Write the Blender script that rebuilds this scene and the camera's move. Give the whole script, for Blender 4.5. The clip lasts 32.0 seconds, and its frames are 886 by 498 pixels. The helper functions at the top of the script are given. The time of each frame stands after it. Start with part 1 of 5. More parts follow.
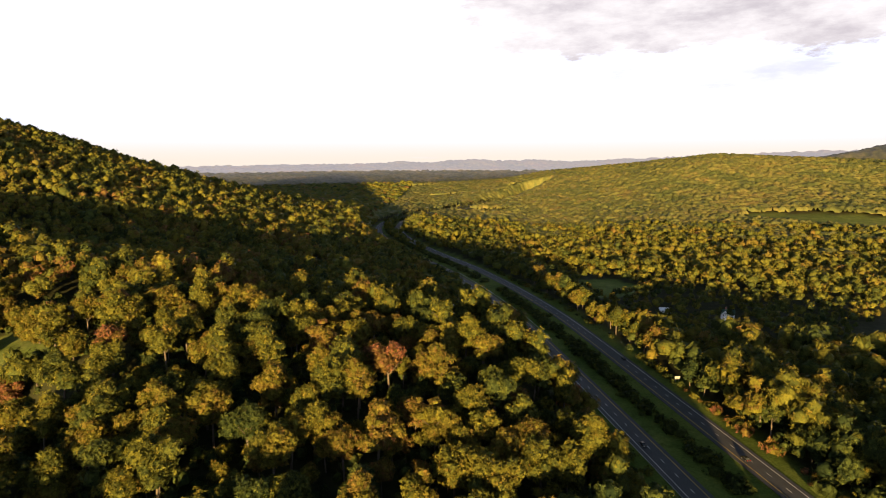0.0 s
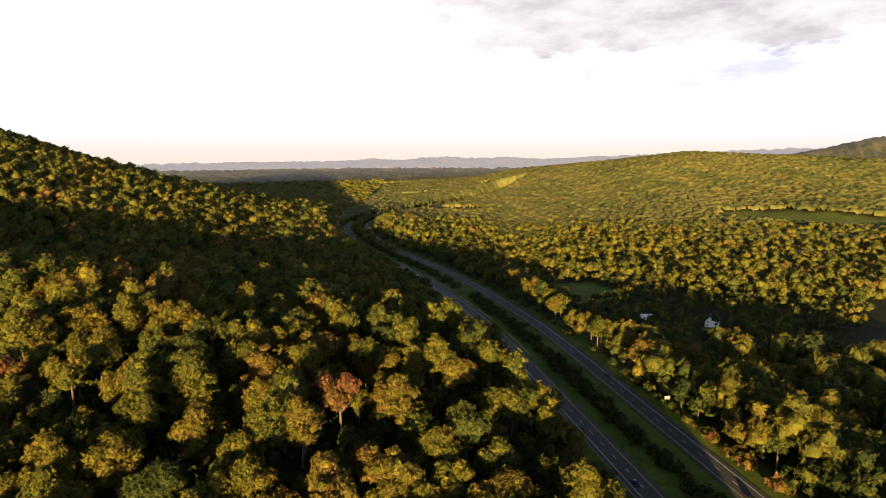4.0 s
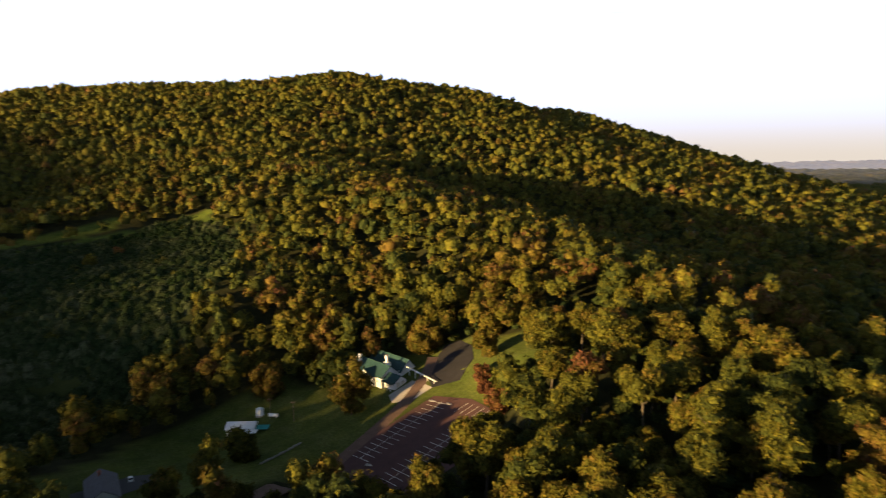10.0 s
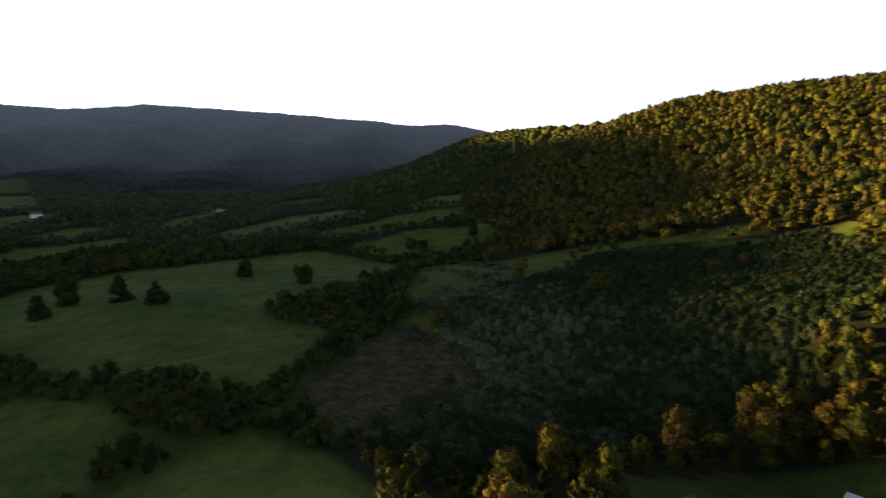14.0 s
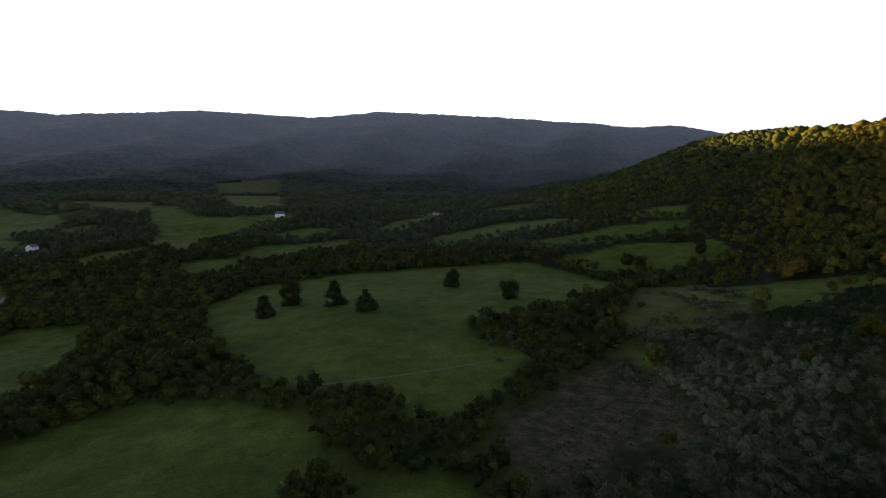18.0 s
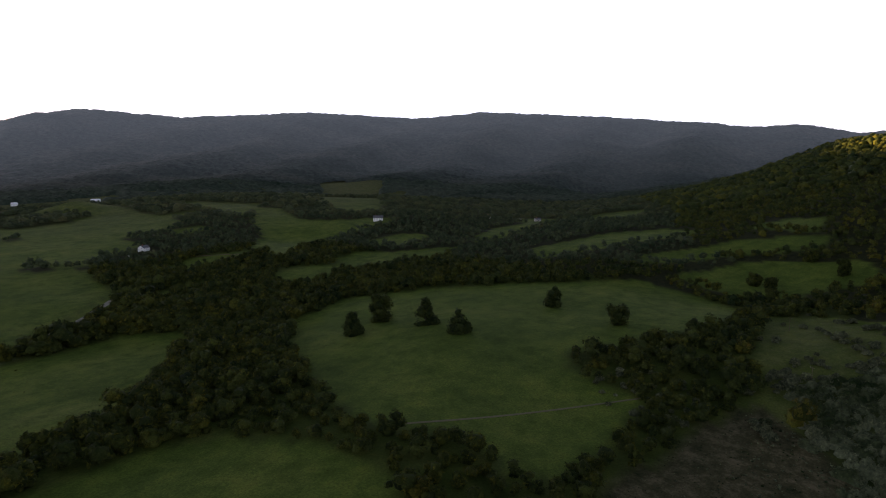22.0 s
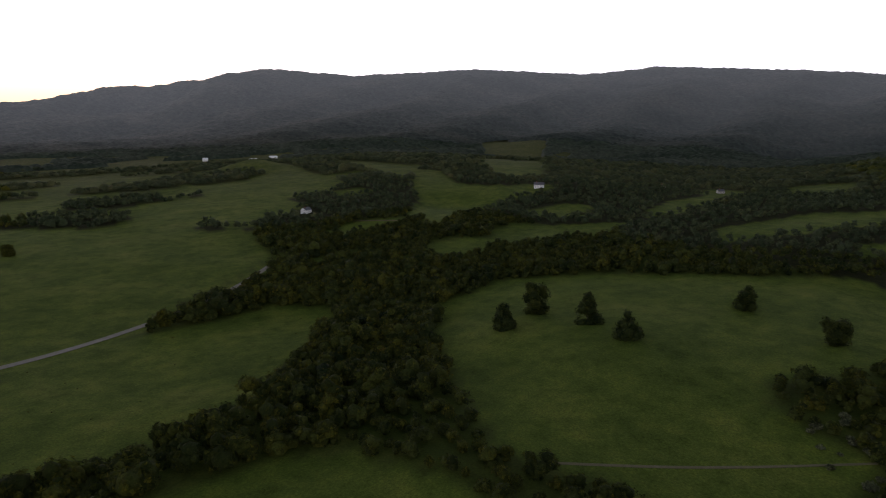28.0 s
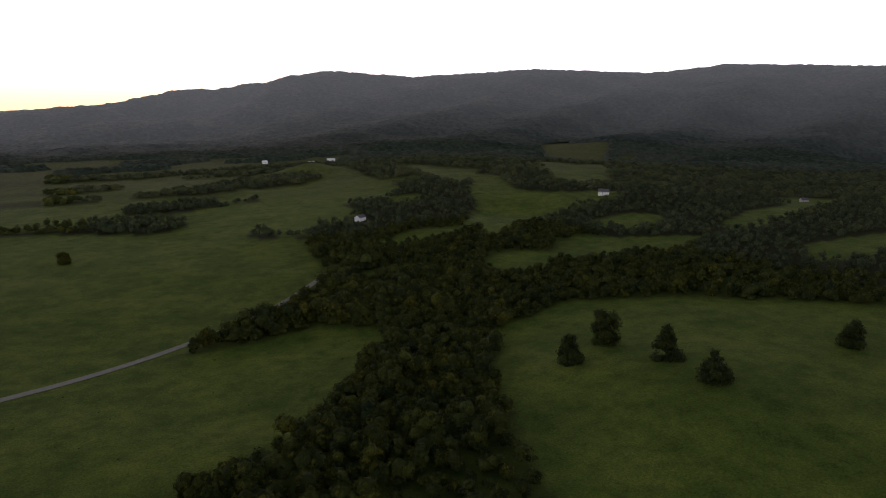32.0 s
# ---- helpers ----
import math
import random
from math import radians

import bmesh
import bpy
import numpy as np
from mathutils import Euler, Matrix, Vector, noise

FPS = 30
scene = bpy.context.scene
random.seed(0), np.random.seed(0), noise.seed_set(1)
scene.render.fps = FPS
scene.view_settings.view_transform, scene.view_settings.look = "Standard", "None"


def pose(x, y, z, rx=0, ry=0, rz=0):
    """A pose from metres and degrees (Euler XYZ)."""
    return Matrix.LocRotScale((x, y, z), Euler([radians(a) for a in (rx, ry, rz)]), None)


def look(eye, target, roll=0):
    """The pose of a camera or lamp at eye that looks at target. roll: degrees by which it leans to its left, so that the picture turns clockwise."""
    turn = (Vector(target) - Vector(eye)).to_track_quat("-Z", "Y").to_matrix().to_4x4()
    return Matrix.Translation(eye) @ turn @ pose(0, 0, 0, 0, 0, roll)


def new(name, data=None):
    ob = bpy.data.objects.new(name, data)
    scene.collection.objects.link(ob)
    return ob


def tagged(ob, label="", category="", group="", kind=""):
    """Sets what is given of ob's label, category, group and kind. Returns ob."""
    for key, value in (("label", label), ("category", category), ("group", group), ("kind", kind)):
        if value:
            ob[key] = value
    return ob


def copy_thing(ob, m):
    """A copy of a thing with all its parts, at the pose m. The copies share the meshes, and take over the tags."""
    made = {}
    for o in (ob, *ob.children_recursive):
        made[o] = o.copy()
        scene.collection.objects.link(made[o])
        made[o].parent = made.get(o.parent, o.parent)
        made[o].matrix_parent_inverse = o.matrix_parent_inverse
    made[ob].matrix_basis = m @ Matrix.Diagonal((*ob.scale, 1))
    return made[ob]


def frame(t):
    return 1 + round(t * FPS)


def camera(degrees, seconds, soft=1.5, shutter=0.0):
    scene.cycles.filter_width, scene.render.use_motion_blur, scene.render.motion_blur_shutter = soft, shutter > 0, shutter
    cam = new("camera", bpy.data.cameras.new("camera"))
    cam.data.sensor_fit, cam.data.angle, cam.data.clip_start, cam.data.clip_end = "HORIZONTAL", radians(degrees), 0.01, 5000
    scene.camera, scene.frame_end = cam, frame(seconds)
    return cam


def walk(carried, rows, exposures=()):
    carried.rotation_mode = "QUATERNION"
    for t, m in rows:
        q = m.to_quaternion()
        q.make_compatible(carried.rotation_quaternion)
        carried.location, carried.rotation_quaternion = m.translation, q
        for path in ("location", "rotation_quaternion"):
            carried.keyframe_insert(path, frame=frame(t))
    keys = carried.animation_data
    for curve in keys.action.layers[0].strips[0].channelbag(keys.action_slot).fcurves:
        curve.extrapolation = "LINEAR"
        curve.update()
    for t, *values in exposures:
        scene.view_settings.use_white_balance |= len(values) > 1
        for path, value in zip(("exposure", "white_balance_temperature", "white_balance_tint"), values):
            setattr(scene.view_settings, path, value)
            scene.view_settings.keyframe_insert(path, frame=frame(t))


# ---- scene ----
cam = camera(69.10, 32.0, 1.0, 0.5)
# seconds, place in metres, then heading to the left of +y, pitch and roll in degrees
PATH = [
    (0, -0.00, -0.00, 122.00, 0.036, -7.571, -0.21),
    (0.5, 0.73, 5.65, 121.79, -0.197, -7.541, -0.20),
    (1, 1.40, 11.10, 121.86, -0.534, -7.586, -0.17),
    (1.5, 1.88, 16.15, 122.02, -1.058, -7.610, -0.19),
    (2, 2.26, 20.98, 122.34, -1.896, -7.692, -0.18),
    (2.5, 2.75, 25.61, 122.63, -2.649, -7.763, -0.17),
    (4.5, 4.29, 42.00, 122.43, -1.991, -7.808, -0.22),
    (5, 4.68, 46.01, 122.41, -1.156, -7.814, -0.16),
    (5.5, 4.77, 49.78, 122.45, 0.369, -7.829, -0.16),
    (6, 4.62, 53.77, 122.37, 3.323, -7.841, -0.20),
    (6.5, 4.24, 57.76, 122.35, 7.986, -7.881, -0.22),
    (7, 3.43, 61.34, 122.20, 13.706, -7.898, -0.27),
    (7.5, 2.55, 64.51, 122.06, 19.731, -7.861, -0.28),
    (8, 1.32, 67.53, 122.09, 25.694, -7.879, -0.27),
    (8.5, -0.60, 70.69, 121.85, 31.576, -7.835, -0.28),
    (9, -2.50, 73.64, 121.71, 37.524, -7.788, -0.30),
    (9.5, -4.58, 76.46, 121.73, 43.470, -7.740, -0.34),
    (10, -6.47, 79.13, 121.80, 49.508, -7.692, -0.41),
    (10.5, -9.04, 81.60, 121.82, 55.581, -7.603, -0.56),
    (11, -12.14, 83.77, 122.07, 61.760, -7.556, -0.60),
    (11.5, -15.46, 85.41, 122.22, 68.127, -7.473, -0.56),
    (12, -19.36, 86.65, 122.30, 74.759, -7.370, -0.50),
    (12.5, -23.31, 87.54, 122.56, 81.641, -7.294, -0.44),
    (13, -27.44, 88.28, 122.81, 88.696, -7.211, -0.55),
    (13.5, -31.90, 88.61, 122.71, 95.771, -7.099, -0.50),
    (14, -36.87, 88.33, 122.75, 101.951, -7.046, -0.37),
    (14.5, -41.72, 87.61, 122.81, 105.770, -6.973, -0.34),
    (15, -46.30, 86.45, 122.92, 108.706, -6.920, -0.28),
    (15.5, -50.87, 85.22, 123.11, 111.519, -6.862, -0.20),
    (17.5, -68.34, 79.16, 127.53, 119.941, -6.781, -0.09),
    (18, -72.57, 77.00, 129.24, 120.801, -6.788, -0.02),
    (18.5, -77.11, 74.65, 130.91, 121.335, -6.808, 0.02),
    (19, -81.79, 72.08, 132.23, 121.737, -6.822, -0.00),
    (19.5, -86.57, 69.28, 133.24, 122.191, -6.825, 0.01),
    (20, -91.14, 66.32, 134.05, 123.740, -6.830, 0.05),
    (20.5, -95.54, 63.40, 134.67, 126.736, -6.835, 0.16),
    (21, -99.77, 60.61, 135.49, 128.880, -6.818, 0.21),
    (21.5, -103.97, 57.61, 136.58, 129.461, -6.828, 0.24),
    (22, -108.20, 54.42, 137.55, 129.720, -6.845, 0.31),
    (22.5, -112.31, 51.16, 138.45, 129.952, -6.864, 0.37),
    (23, -116.27, 47.99, 139.21, 130.288, -6.865, 0.49),
    (23.5, -120.13, 44.68, 139.93, 130.702, -6.853, 0.52),
    (24, -123.94, 41.22, 140.55, 131.139, -7.537, 0.52),
    (24.5, -127.62, 37.51, 141.27, 131.584, -8.994, 0.52),
    (25, -131.29, 33.78, 142.17, 132.273, -10.285, 0.54),
    (25.5, -134.83, 30.11, 143.04, 133.882, -10.604, 0.60),
    (27.5, -147.28, 16.35, 147.07, 142.050, -10.702, 0.77),
    (28, -150.54, 12.21, 147.89, 143.950, -10.726, 0.80),
    (28.5, -153.55, 8.14, 148.73, 145.113, -10.746, 0.79),
    (29, -156.67, 3.98, 149.57, 145.790, -10.745, 0.77),
    (29.5, -159.65, -0.24, 150.43, 146.341, -10.764, 0.75),
    (30, -162.54, -4.53, 151.27, 146.877, -10.770, 0.74),
    (30.5, -165.39, -8.98, 152.09, 147.415, -10.790, 0.71),
    (31, -168.08, -13.39, 152.72, 147.979, -10.772, 0.64),
    (31.5, -170.61, -17.82, 153.45, 148.565, -10.783, 0.61),
    (32, -173.16, -22.31, 154.33, 149.085, -10.794, 0.59),
]
walk(cam, [(t, pose(x, y, z, 0, 0, heading) @ pose(0, 0, 0, 90 + pitch) @ pose(0, 0, 0, 0, 0, roll)) for t, x, y, z, heading, pitch, roll in PATH],
     exposures=((0, 2.65, 6500, 10), (6, 2.55, 6500, 10), (8, 2.4, 6500, 10), (12, 2.35, 6500, 10), (15, 2.5, 6500, 10), (19, 2.6, 6700, 12), (22, 2.65, 7200, 14), (28, 2.7, 8100, 15), (32, 2.7, 8400, 16)))

# ---- light ----
SUN_HEADING, SUN_HEIGHT = 170.8, 4.3
world = bpy.data.worlds.new("sky")
scene.world = world
world.use_nodes = True
wn, wl = world.node_tree.nodes, world.node_tree.links
wn.clear()


def wnode(kind, **values):
    n = wn.new(kind)
    for key, value in values.items():
        n.inputs[key].default_value = value
    return n


sky = wn.new("ShaderNodeTexSky")
sky.sky_type = "NISHITA"
sky.sun_disc = False
sky.sun_elevation, sky.sun_rotation = radians(SUN_HEIGHT), radians(360 - SUN_HEADING)
sky.altitude, sky.air_density, sky.dust_density, sky.ozone_density = 200, 1.0, 1.6, 1.0
pale = wnode("ShaderNodeHueSaturation", Saturation=1.1, Value=1.0)
wl.new(sky.outputs[0], pale.inputs["Color"])


def wmath(kind, a, b=0.0, c=0.0):
    n = wn.new("ShaderNodeMath" if kind != "DOT" else "ShaderNodeVectorMath")
    n.operation = kind if kind != "DOT" else "DOT_PRODUCT"
    for k, value in enumerate((a, b, c)[: len(n.inputs) if kind != "DOT" else 2]):
        if isinstance(value, bpy.types.NodeSocket):
            wl.new(value, n.inputs[k])
        else:
            n.inputs[k].default_value = value
    return n.outputs["Value"]


def wstep(value, low, high):
    n = wnode("ShaderNodeMapRange")
    n.interpolation_type = "SMOOTHSTEP"
    wl.new(value, n.inputs["Value"])
    n.inputs["From Min"].default_value, n.inputs["From Max"].default_value = low, high
    return n.outputs[0]


# a broken bank of grey evening cloud over the northern sky
direction = wn.new("ShaderNodeTexCoord").outputs["Generated"]
stretch = wn.new("ShaderNodeMapping")
stretch.inputs["Scale"].default_value = (1.0, 1.0, 3.2)
wl.new(direction, stretch.inputs["Vector"])
puffs = wnode("ShaderNodeTexNoise", Scale=7.5, Detail=9.0, Roughness=0.64)
wl.new(stretch.outputs[0], puffs.inputs["Vector"])
split = wn.new("ShaderNodeSeparateXYZ")
wl.new(direction, split.inputs[0])
aside = wmath("DOT", direction, (0.345, 0.917, 0.20))
bank = wmath("MULTIPLY", wstep(split.outputs["Z"], 0.120, 0.175), wstep(aside, 0.900, 0.965))
long_thin = wn.new("ShaderNodeMapping")
long_thin.inputs["Scale"].default_value = (1.0, 1.0, 9.0)
wl.new(direction, long_thin.inputs["Vector"])
wisps = wnode("ShaderNodeTexNoise", Scale=5.0, Detail=6.0, Roughness=0.55)
wl.new(long_thin.outputs[0], wisps.inputs["Vector"])
low_band = wmath("MULTIPLY", wmath("MULTIPLY", wstep(split.outputs["Z"], 0.085, 0.110), wstep(split.outputs["Z"], 0.150, 0.125)), wstep(wmath("DOT", direction, (0.37, 0.92, 0.12)), 0.982, 0.995))
streak = wmath("MULTIPLY", wstep(wmath("MULTIPLY_ADD", low_band, 0.30, wisps.outputs["Fac"]), 0.66, 0.80), 0.7)
cloud = wmath("MAXIMUM", wstep(wmath("MULTIPLY_ADD", bank, 0.41, wmath("SUBTRACT", puffs.outputs["Fac"], 0.34)), 0.38, 0.52), streak)
shade = wstep(puffs.outputs["Fac"], 0.40, 0.72)
grey = wn.new("ShaderNodeMix")
grey.data_type = "RGBA"
wl.new(shade, grey.inputs["Factor"])
grey.inputs["A"].default_value, grey.inputs["B"].default_value = (5.2, 4.9, 5.0, 1), (3.4, 3.1, 3.35, 1)
heaven = wn.new("ShaderNodeMix")
heaven.data_type = "RGBA"
wl.new(cloud, heaven.inputs["Factor"])
# bright evening haze, thickest towards the horizon
veil = wn.new("ShaderNodeMix")
veil.data_type = "RGBA"
wl.new(wmath("MULTIPLY", wstep(split.outputs["Z"], 0.46, 0.24), 0.95), veil.inputs["Factor"])
wl.new(pale.outputs[0], veil.inputs["A"])
glow = wn.new("ShaderNodeMix")
glow.data_type = "RGBA"
wl.new(wstep(split.outputs["Z"], 0.0, 0.11), glow.inputs["Factor"])
glow.inputs["A"].default_value, glow.inputs["B"].default_value = (5.2, 4.6, 4.0, 1), (6.5, 7.3, 10.2, 1)
wl.new(glow.outputs["Result"], veil.inputs["B"])
wl.new(veil.outputs["Result"], heaven.inputs["A"])
wl.new(grey.outputs["Result"], heaven.inputs["B"])
back = wnode("ShaderNodeBackground", Strength=0.032)
wl.new(heaven.outputs["Result"], back.inputs["Color"])
out = wn.new("ShaderNodeOutputWorld")
wl.new(back.outputs[0], out.inputs["Surface"])

sun_data = bpy.data.lights.new("sun", "SUN")
sun_data.energy, sun_data.angle, sun_data.color = 4.2, radians(0.53), (1.0, 0.66, 0.25)
sun = new("sun", sun_data)
toward = Vector((-math.sin(radians(SUN_HEADING)), math.cos(radians(SUN_HEADING)), math.tan(radians(SUN_HEIGHT))))
sun.matrix_world = look(toward * 3000, (0, 0, 0))

# ---- materials ----


def material(name, rough=0.8):
    m = bpy.data.materials.new(name)
    m.use_nodes = True
    n = m.node_tree.nodes
    n["Principled BSDF"].inputs["Roughness"].default_value = rough
    n["Principled BSDF"].inputs["Specular IOR Level"].default_value = 0.2
    return m, n, m.node_tree.links, n["Principled BSDF"]


def ramp(n, l, source, stops):
    r = n.new("ShaderNodeValToRGB")
    while len(r.color_ramp.elements) < len(stops):
        r.color_ramp.elements.new(0.5)
    for e, (at, colour) in zip(r.color_ramp.elements, stops):
        e.position, e.color = at, (*colour, 1)
    l.new(source, r.inputs[0])
    return r.outputs[0]


def grain(n, l, scale, detail=4.0, rough=0.6, object_space=True):
    c = n.new("ShaderNodeTexCoord")
    t = n.new("ShaderNodeTexNoise")
    t.inputs["Scale"].default_value, t.inputs["Detail"].default_value, t.inputs["Roughness"].default_value = scale, detail, rough
    l.new(c.outputs["Object"], t.inputs["Vector"])
    return t.outputs["Fac"]


def mixed(n, l, fac, a, b, kind="MIX"):
    m = n.new("ShaderNodeMix")
    m.data_type, m.blend_type = "RGBA", kind
    for socket, value in ((m.inputs["Factor"], fac), (m.inputs["A"], a), (m.inputs["B"], b)):
        if isinstance(value, bpy.types.NodeSocket):
            l.new(value, socket)
        else:
            socket.default_value = value if isinstance(value, float) else (*value, 1)
    return m.outputs["Result"]


def plain(name, colour, other=None, scale=2.0, rough=0.8, metal=0.0, bump=0.0):
    """A paint, metal, stone or earth with mottling at two scales."""
    m, n, l, b = material(name, rough)
    other = other or tuple(c * 0.7 for c in colour)
    big = ramp(n, l, grain(n, l, scale), ((0.35, other), (0.65, colour)))
    fine = grain(n, l, scale * 9)
    l.new(mixed(n, l, 0.25, big, ramp(n, l, fine, ((0.3, tuple(c * 0.6 for c in colour)), (0.7, tuple(min(1, c * 1.25) for c in colour))))), b.inputs["Base Color"])
    b.inputs["Metallic"].default_value = metal
    if bump:
        k = n.new("ShaderNodeBump")
        k.inputs["Strength"].default_value = bump
        l.new(fine, k.inputs["Height"])
        l.new(k.outputs[0], b.inputs["Normal"])
    return m


def leaf_material(name, stops, shine=0.12, haze_glow=None, coarse=1.0, relief=0.0, gaps=0.0, vary=0.85):
    """Foliage: hue by each tree's own tint, varied from clump to clump, with some light passing through."""
    m, n, l, b = material(name, 0.65)
    b.inputs["Specular IOR Level"].default_value = 0.03
    a = n.new("ShaderNodeAttribute")
    a.attribute_name = "tint"
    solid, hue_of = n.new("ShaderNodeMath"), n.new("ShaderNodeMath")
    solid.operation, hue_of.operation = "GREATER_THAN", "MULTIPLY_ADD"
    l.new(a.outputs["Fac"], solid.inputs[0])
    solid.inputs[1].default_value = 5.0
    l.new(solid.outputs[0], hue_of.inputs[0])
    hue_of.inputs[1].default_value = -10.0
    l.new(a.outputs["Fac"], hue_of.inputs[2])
    info, geo = n.new("ShaderNodeObjectInfo"), n.new("ShaderNodeNewGeometry")
    total = n.new("ShaderNodeMath")
    total.operation = "MULTIPLY_ADD"
    l.new(geo.outputs["Random Per Island"], total.inputs[0])
    total.inputs[1].default_value = 0.16
    l.new(hue_of.outputs[0], total.inputs[2])
    more = n.new("ShaderNodeMath")
    more.operation = "MULTIPLY_ADD"
    l.new(info.outputs["Random"], more.inputs[0])
    more.inputs[1].default_value = 0.12
    l.new(total.outputs[0], more.inputs[2])
    place = n.new("ShaderNodeNewGeometry").outputs["Position"]
    clumps, twigs = n.new("ShaderNodeTexNoise"), n.new("ShaderNodeTexNoise")
    for node, scale, detail in ((clumps, 0.16 * coarse, 5.0), (twigs, 0.55 * coarse, 6.0)):
        node.inputs["Scale"].default_value, node.inputs["Detail"].default_value, node.inputs["Roughness"].default_value = scale, detail, 0.7
        l.new(place, node.inputs["Vector"])
    spread_of = n.new("ShaderNodeMath")
    spread_of.operation = "MULTIPLY_ADD"
    l.new(clumps.outputs["Fac"], spread_of.inputs[0])
    spread_of.inputs[1].default_value = 0.30
    l.new(more.outputs[0], spread_of.inputs[2])
    less = n.new("ShaderNodeMath")
    less.operation = "SUBTRACT"
    l.new(spread_of.outputs[0], less.inputs[0])
    less.inputs[1].default_value = 0.15
    colour = ramp(n, l, less.outputs[0], stops)
    fine = ramp(n, l, twigs.outputs["Fac"], ((0.30, (0.35, 0.38, 0.38)), (0.55, (1.0, 1.0, 1.0)), (0.72, (1.5, 1.45, 1.3))))
    colour = mixed(n, l, 0.9 * vary, colour, fine, "MULTIPLY")
    colour = mixed(n, l, vary, colour, ramp(n, l, geo.outputs["Random Per Island"], ((0.0, (0.6, 0.6, 0.62)), (0.55, (1.0, 1.0, 1.0)), (1.0, (1.45, 1.4, 1.25)))), "MULTIPLY")
    l.new(colour, b.inputs["Base Color"])
    if relief:
        k = n.new("ShaderNodeBump")
        k.inputs["Strength"].default_value, k.inputs["Distance"].default_value = 1.0, relief
        l.new(twigs.outputs["Fac"], k.inputs["Height"])
        l.new(k.outputs[0], b.inputs["Normal"])
    # distance haze put into emission, growing stronger farther off
    if haze_glow:
        b.inputs["Emission Color"].default_value = (*haze_glow, 1)
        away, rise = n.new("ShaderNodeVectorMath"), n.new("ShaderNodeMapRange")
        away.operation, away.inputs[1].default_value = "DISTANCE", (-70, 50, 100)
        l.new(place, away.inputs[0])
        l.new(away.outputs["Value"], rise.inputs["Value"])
        rise.inputs["From Min"].default_value, rise.inputs["From Max"].default_value = (0, 1) if name == "hazy_mountain_woods" else (2850, 4500)
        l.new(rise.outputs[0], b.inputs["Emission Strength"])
    t = n.new("ShaderNodeBsdfTranslucent")
    l.new(colour, t.inputs["Color"])
    mix = n.new("ShaderNodeMixShader")
    mix.inputs[0].default_value = shine
    l.new(b.outputs[0], mix.inputs[1])
    l.new(t.outputs[0], mix.inputs[2])
    if gaps:
        leaf, edge, keep, clear, whole = n.new("ShaderNodeTexNoise"), n.new("ShaderNodeMath"), n.new("ShaderNodeMath"), n.new("ShaderNodeBsdfTransparent"), n.new("ShaderNodeMixShader")
        leaf.inputs["Scale"].default_value, leaf.inputs["Detail"].default_value, leaf.inputs["Roughness"].default_value = gaps, 2.0, 0.6
        l.new(place, leaf.inputs["Vector"])
        edge.operation, edge.inputs[1].default_value, keep.operation = "GREATER_THAN", 0.475, "MAXIMUM"
        l.new(leaf.outputs["Fac"], edge.inputs[0])
        l.new(edge.outputs[0], keep.inputs[0])
        l.new(solid.outputs[0], keep.inputs[1])
        l.new(keep.outputs[0], whole.inputs[0])
        l.new(clear.outputs[0], whole.inputs[1])
        l.new(mix.outputs[0], whole.inputs[2])
        mix = whole
    l.new(mix.outputs[0], n["Material Output"].inputs["Surface"])
    return m


LEAF_STOPS = ((0.0, (0.018, 0.031, 0.013)), (0.35, (0.044, 0.055, 0.014)), (0.6, (0.088, 0.084, 0.013)), (0.8, (0.092, 0.065, 0.016)), (0.93, (0.098, 0.055, 0.022)), (1.0, (0.118, 0.051, 0.030)))
LEAF = leaf_material("leaves", LEAF_STOPS, coarse=1.6, relief=0.6, gaps=2.6, vary=1.0)
SLOPE = leaf_material("slope_leaves", tuple((at, tuple(0.92 * c for c in colour)) for at, colour in LEAF_STOPS), 0.08, None, 0.9, 0.8, 1.2, 0.35)
SILVER = leaf_material("silvery_leaves", ((0.0, (0.009, 0.021, 0.006)), (0.5, (0.032, 0.044, 0.018)), (1.0, (0.120, 0.130, 0.078))), relief=0.3, gaps=2.2, vary=1.0)
HILL = leaf_material("hill_canopy", tuple((at, tuple(1.05 * c for c in colour)) for at, colour in LEAF_STOPS), 0.12, None, 0.8, 2.2, 0.0, 0.4)
# paler, duller leaf colours carry the haze over the eastern hill
HAZY_EAST = leaf_material("hazy_eastern_canopy", ((0.0, (0.037, 0.049, 0.018)), (0.35, (0.068, 0.078, 0.026)), (0.6, (0.108, 0.105, 0.032)), (1.0, (0.127, 0.092, 0.036))), 0.05, None, 0.8, 1.2, 0.0, 0.5)
# haze over the valley and upland woods is mixed into these leaf colours
VALLEY_HAZE_STOPS = ((0.0, (0.030, 0.046, 0.024)), (0.35, (0.052, 0.068, 0.034)), (0.6, (0.080, 0.086, 0.040)), (1.0, (0.092, 0.078, 0.042)))
HAZY_VALLEY = leaf_material("hazy_valley_leaves", VALLEY_HAZE_STOPS, 0.1, None, 0.8, 0.8, 1.2, 0.6)
HAZY_UPLAND = leaf_material("hazy_upland_canopy", ((0.0, (0.026, 0.040, 0.028)), (0.5, (0.044, 0.058, 0.042)), (1.0, (0.068, 0.076, 0.056))), 0.08, None, 0.12, 0.0)
# the second colour of these far canopies is haze, given off as glow
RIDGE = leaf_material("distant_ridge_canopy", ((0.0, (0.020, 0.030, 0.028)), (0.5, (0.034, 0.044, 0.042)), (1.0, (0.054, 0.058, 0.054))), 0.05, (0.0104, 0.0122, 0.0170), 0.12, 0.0)
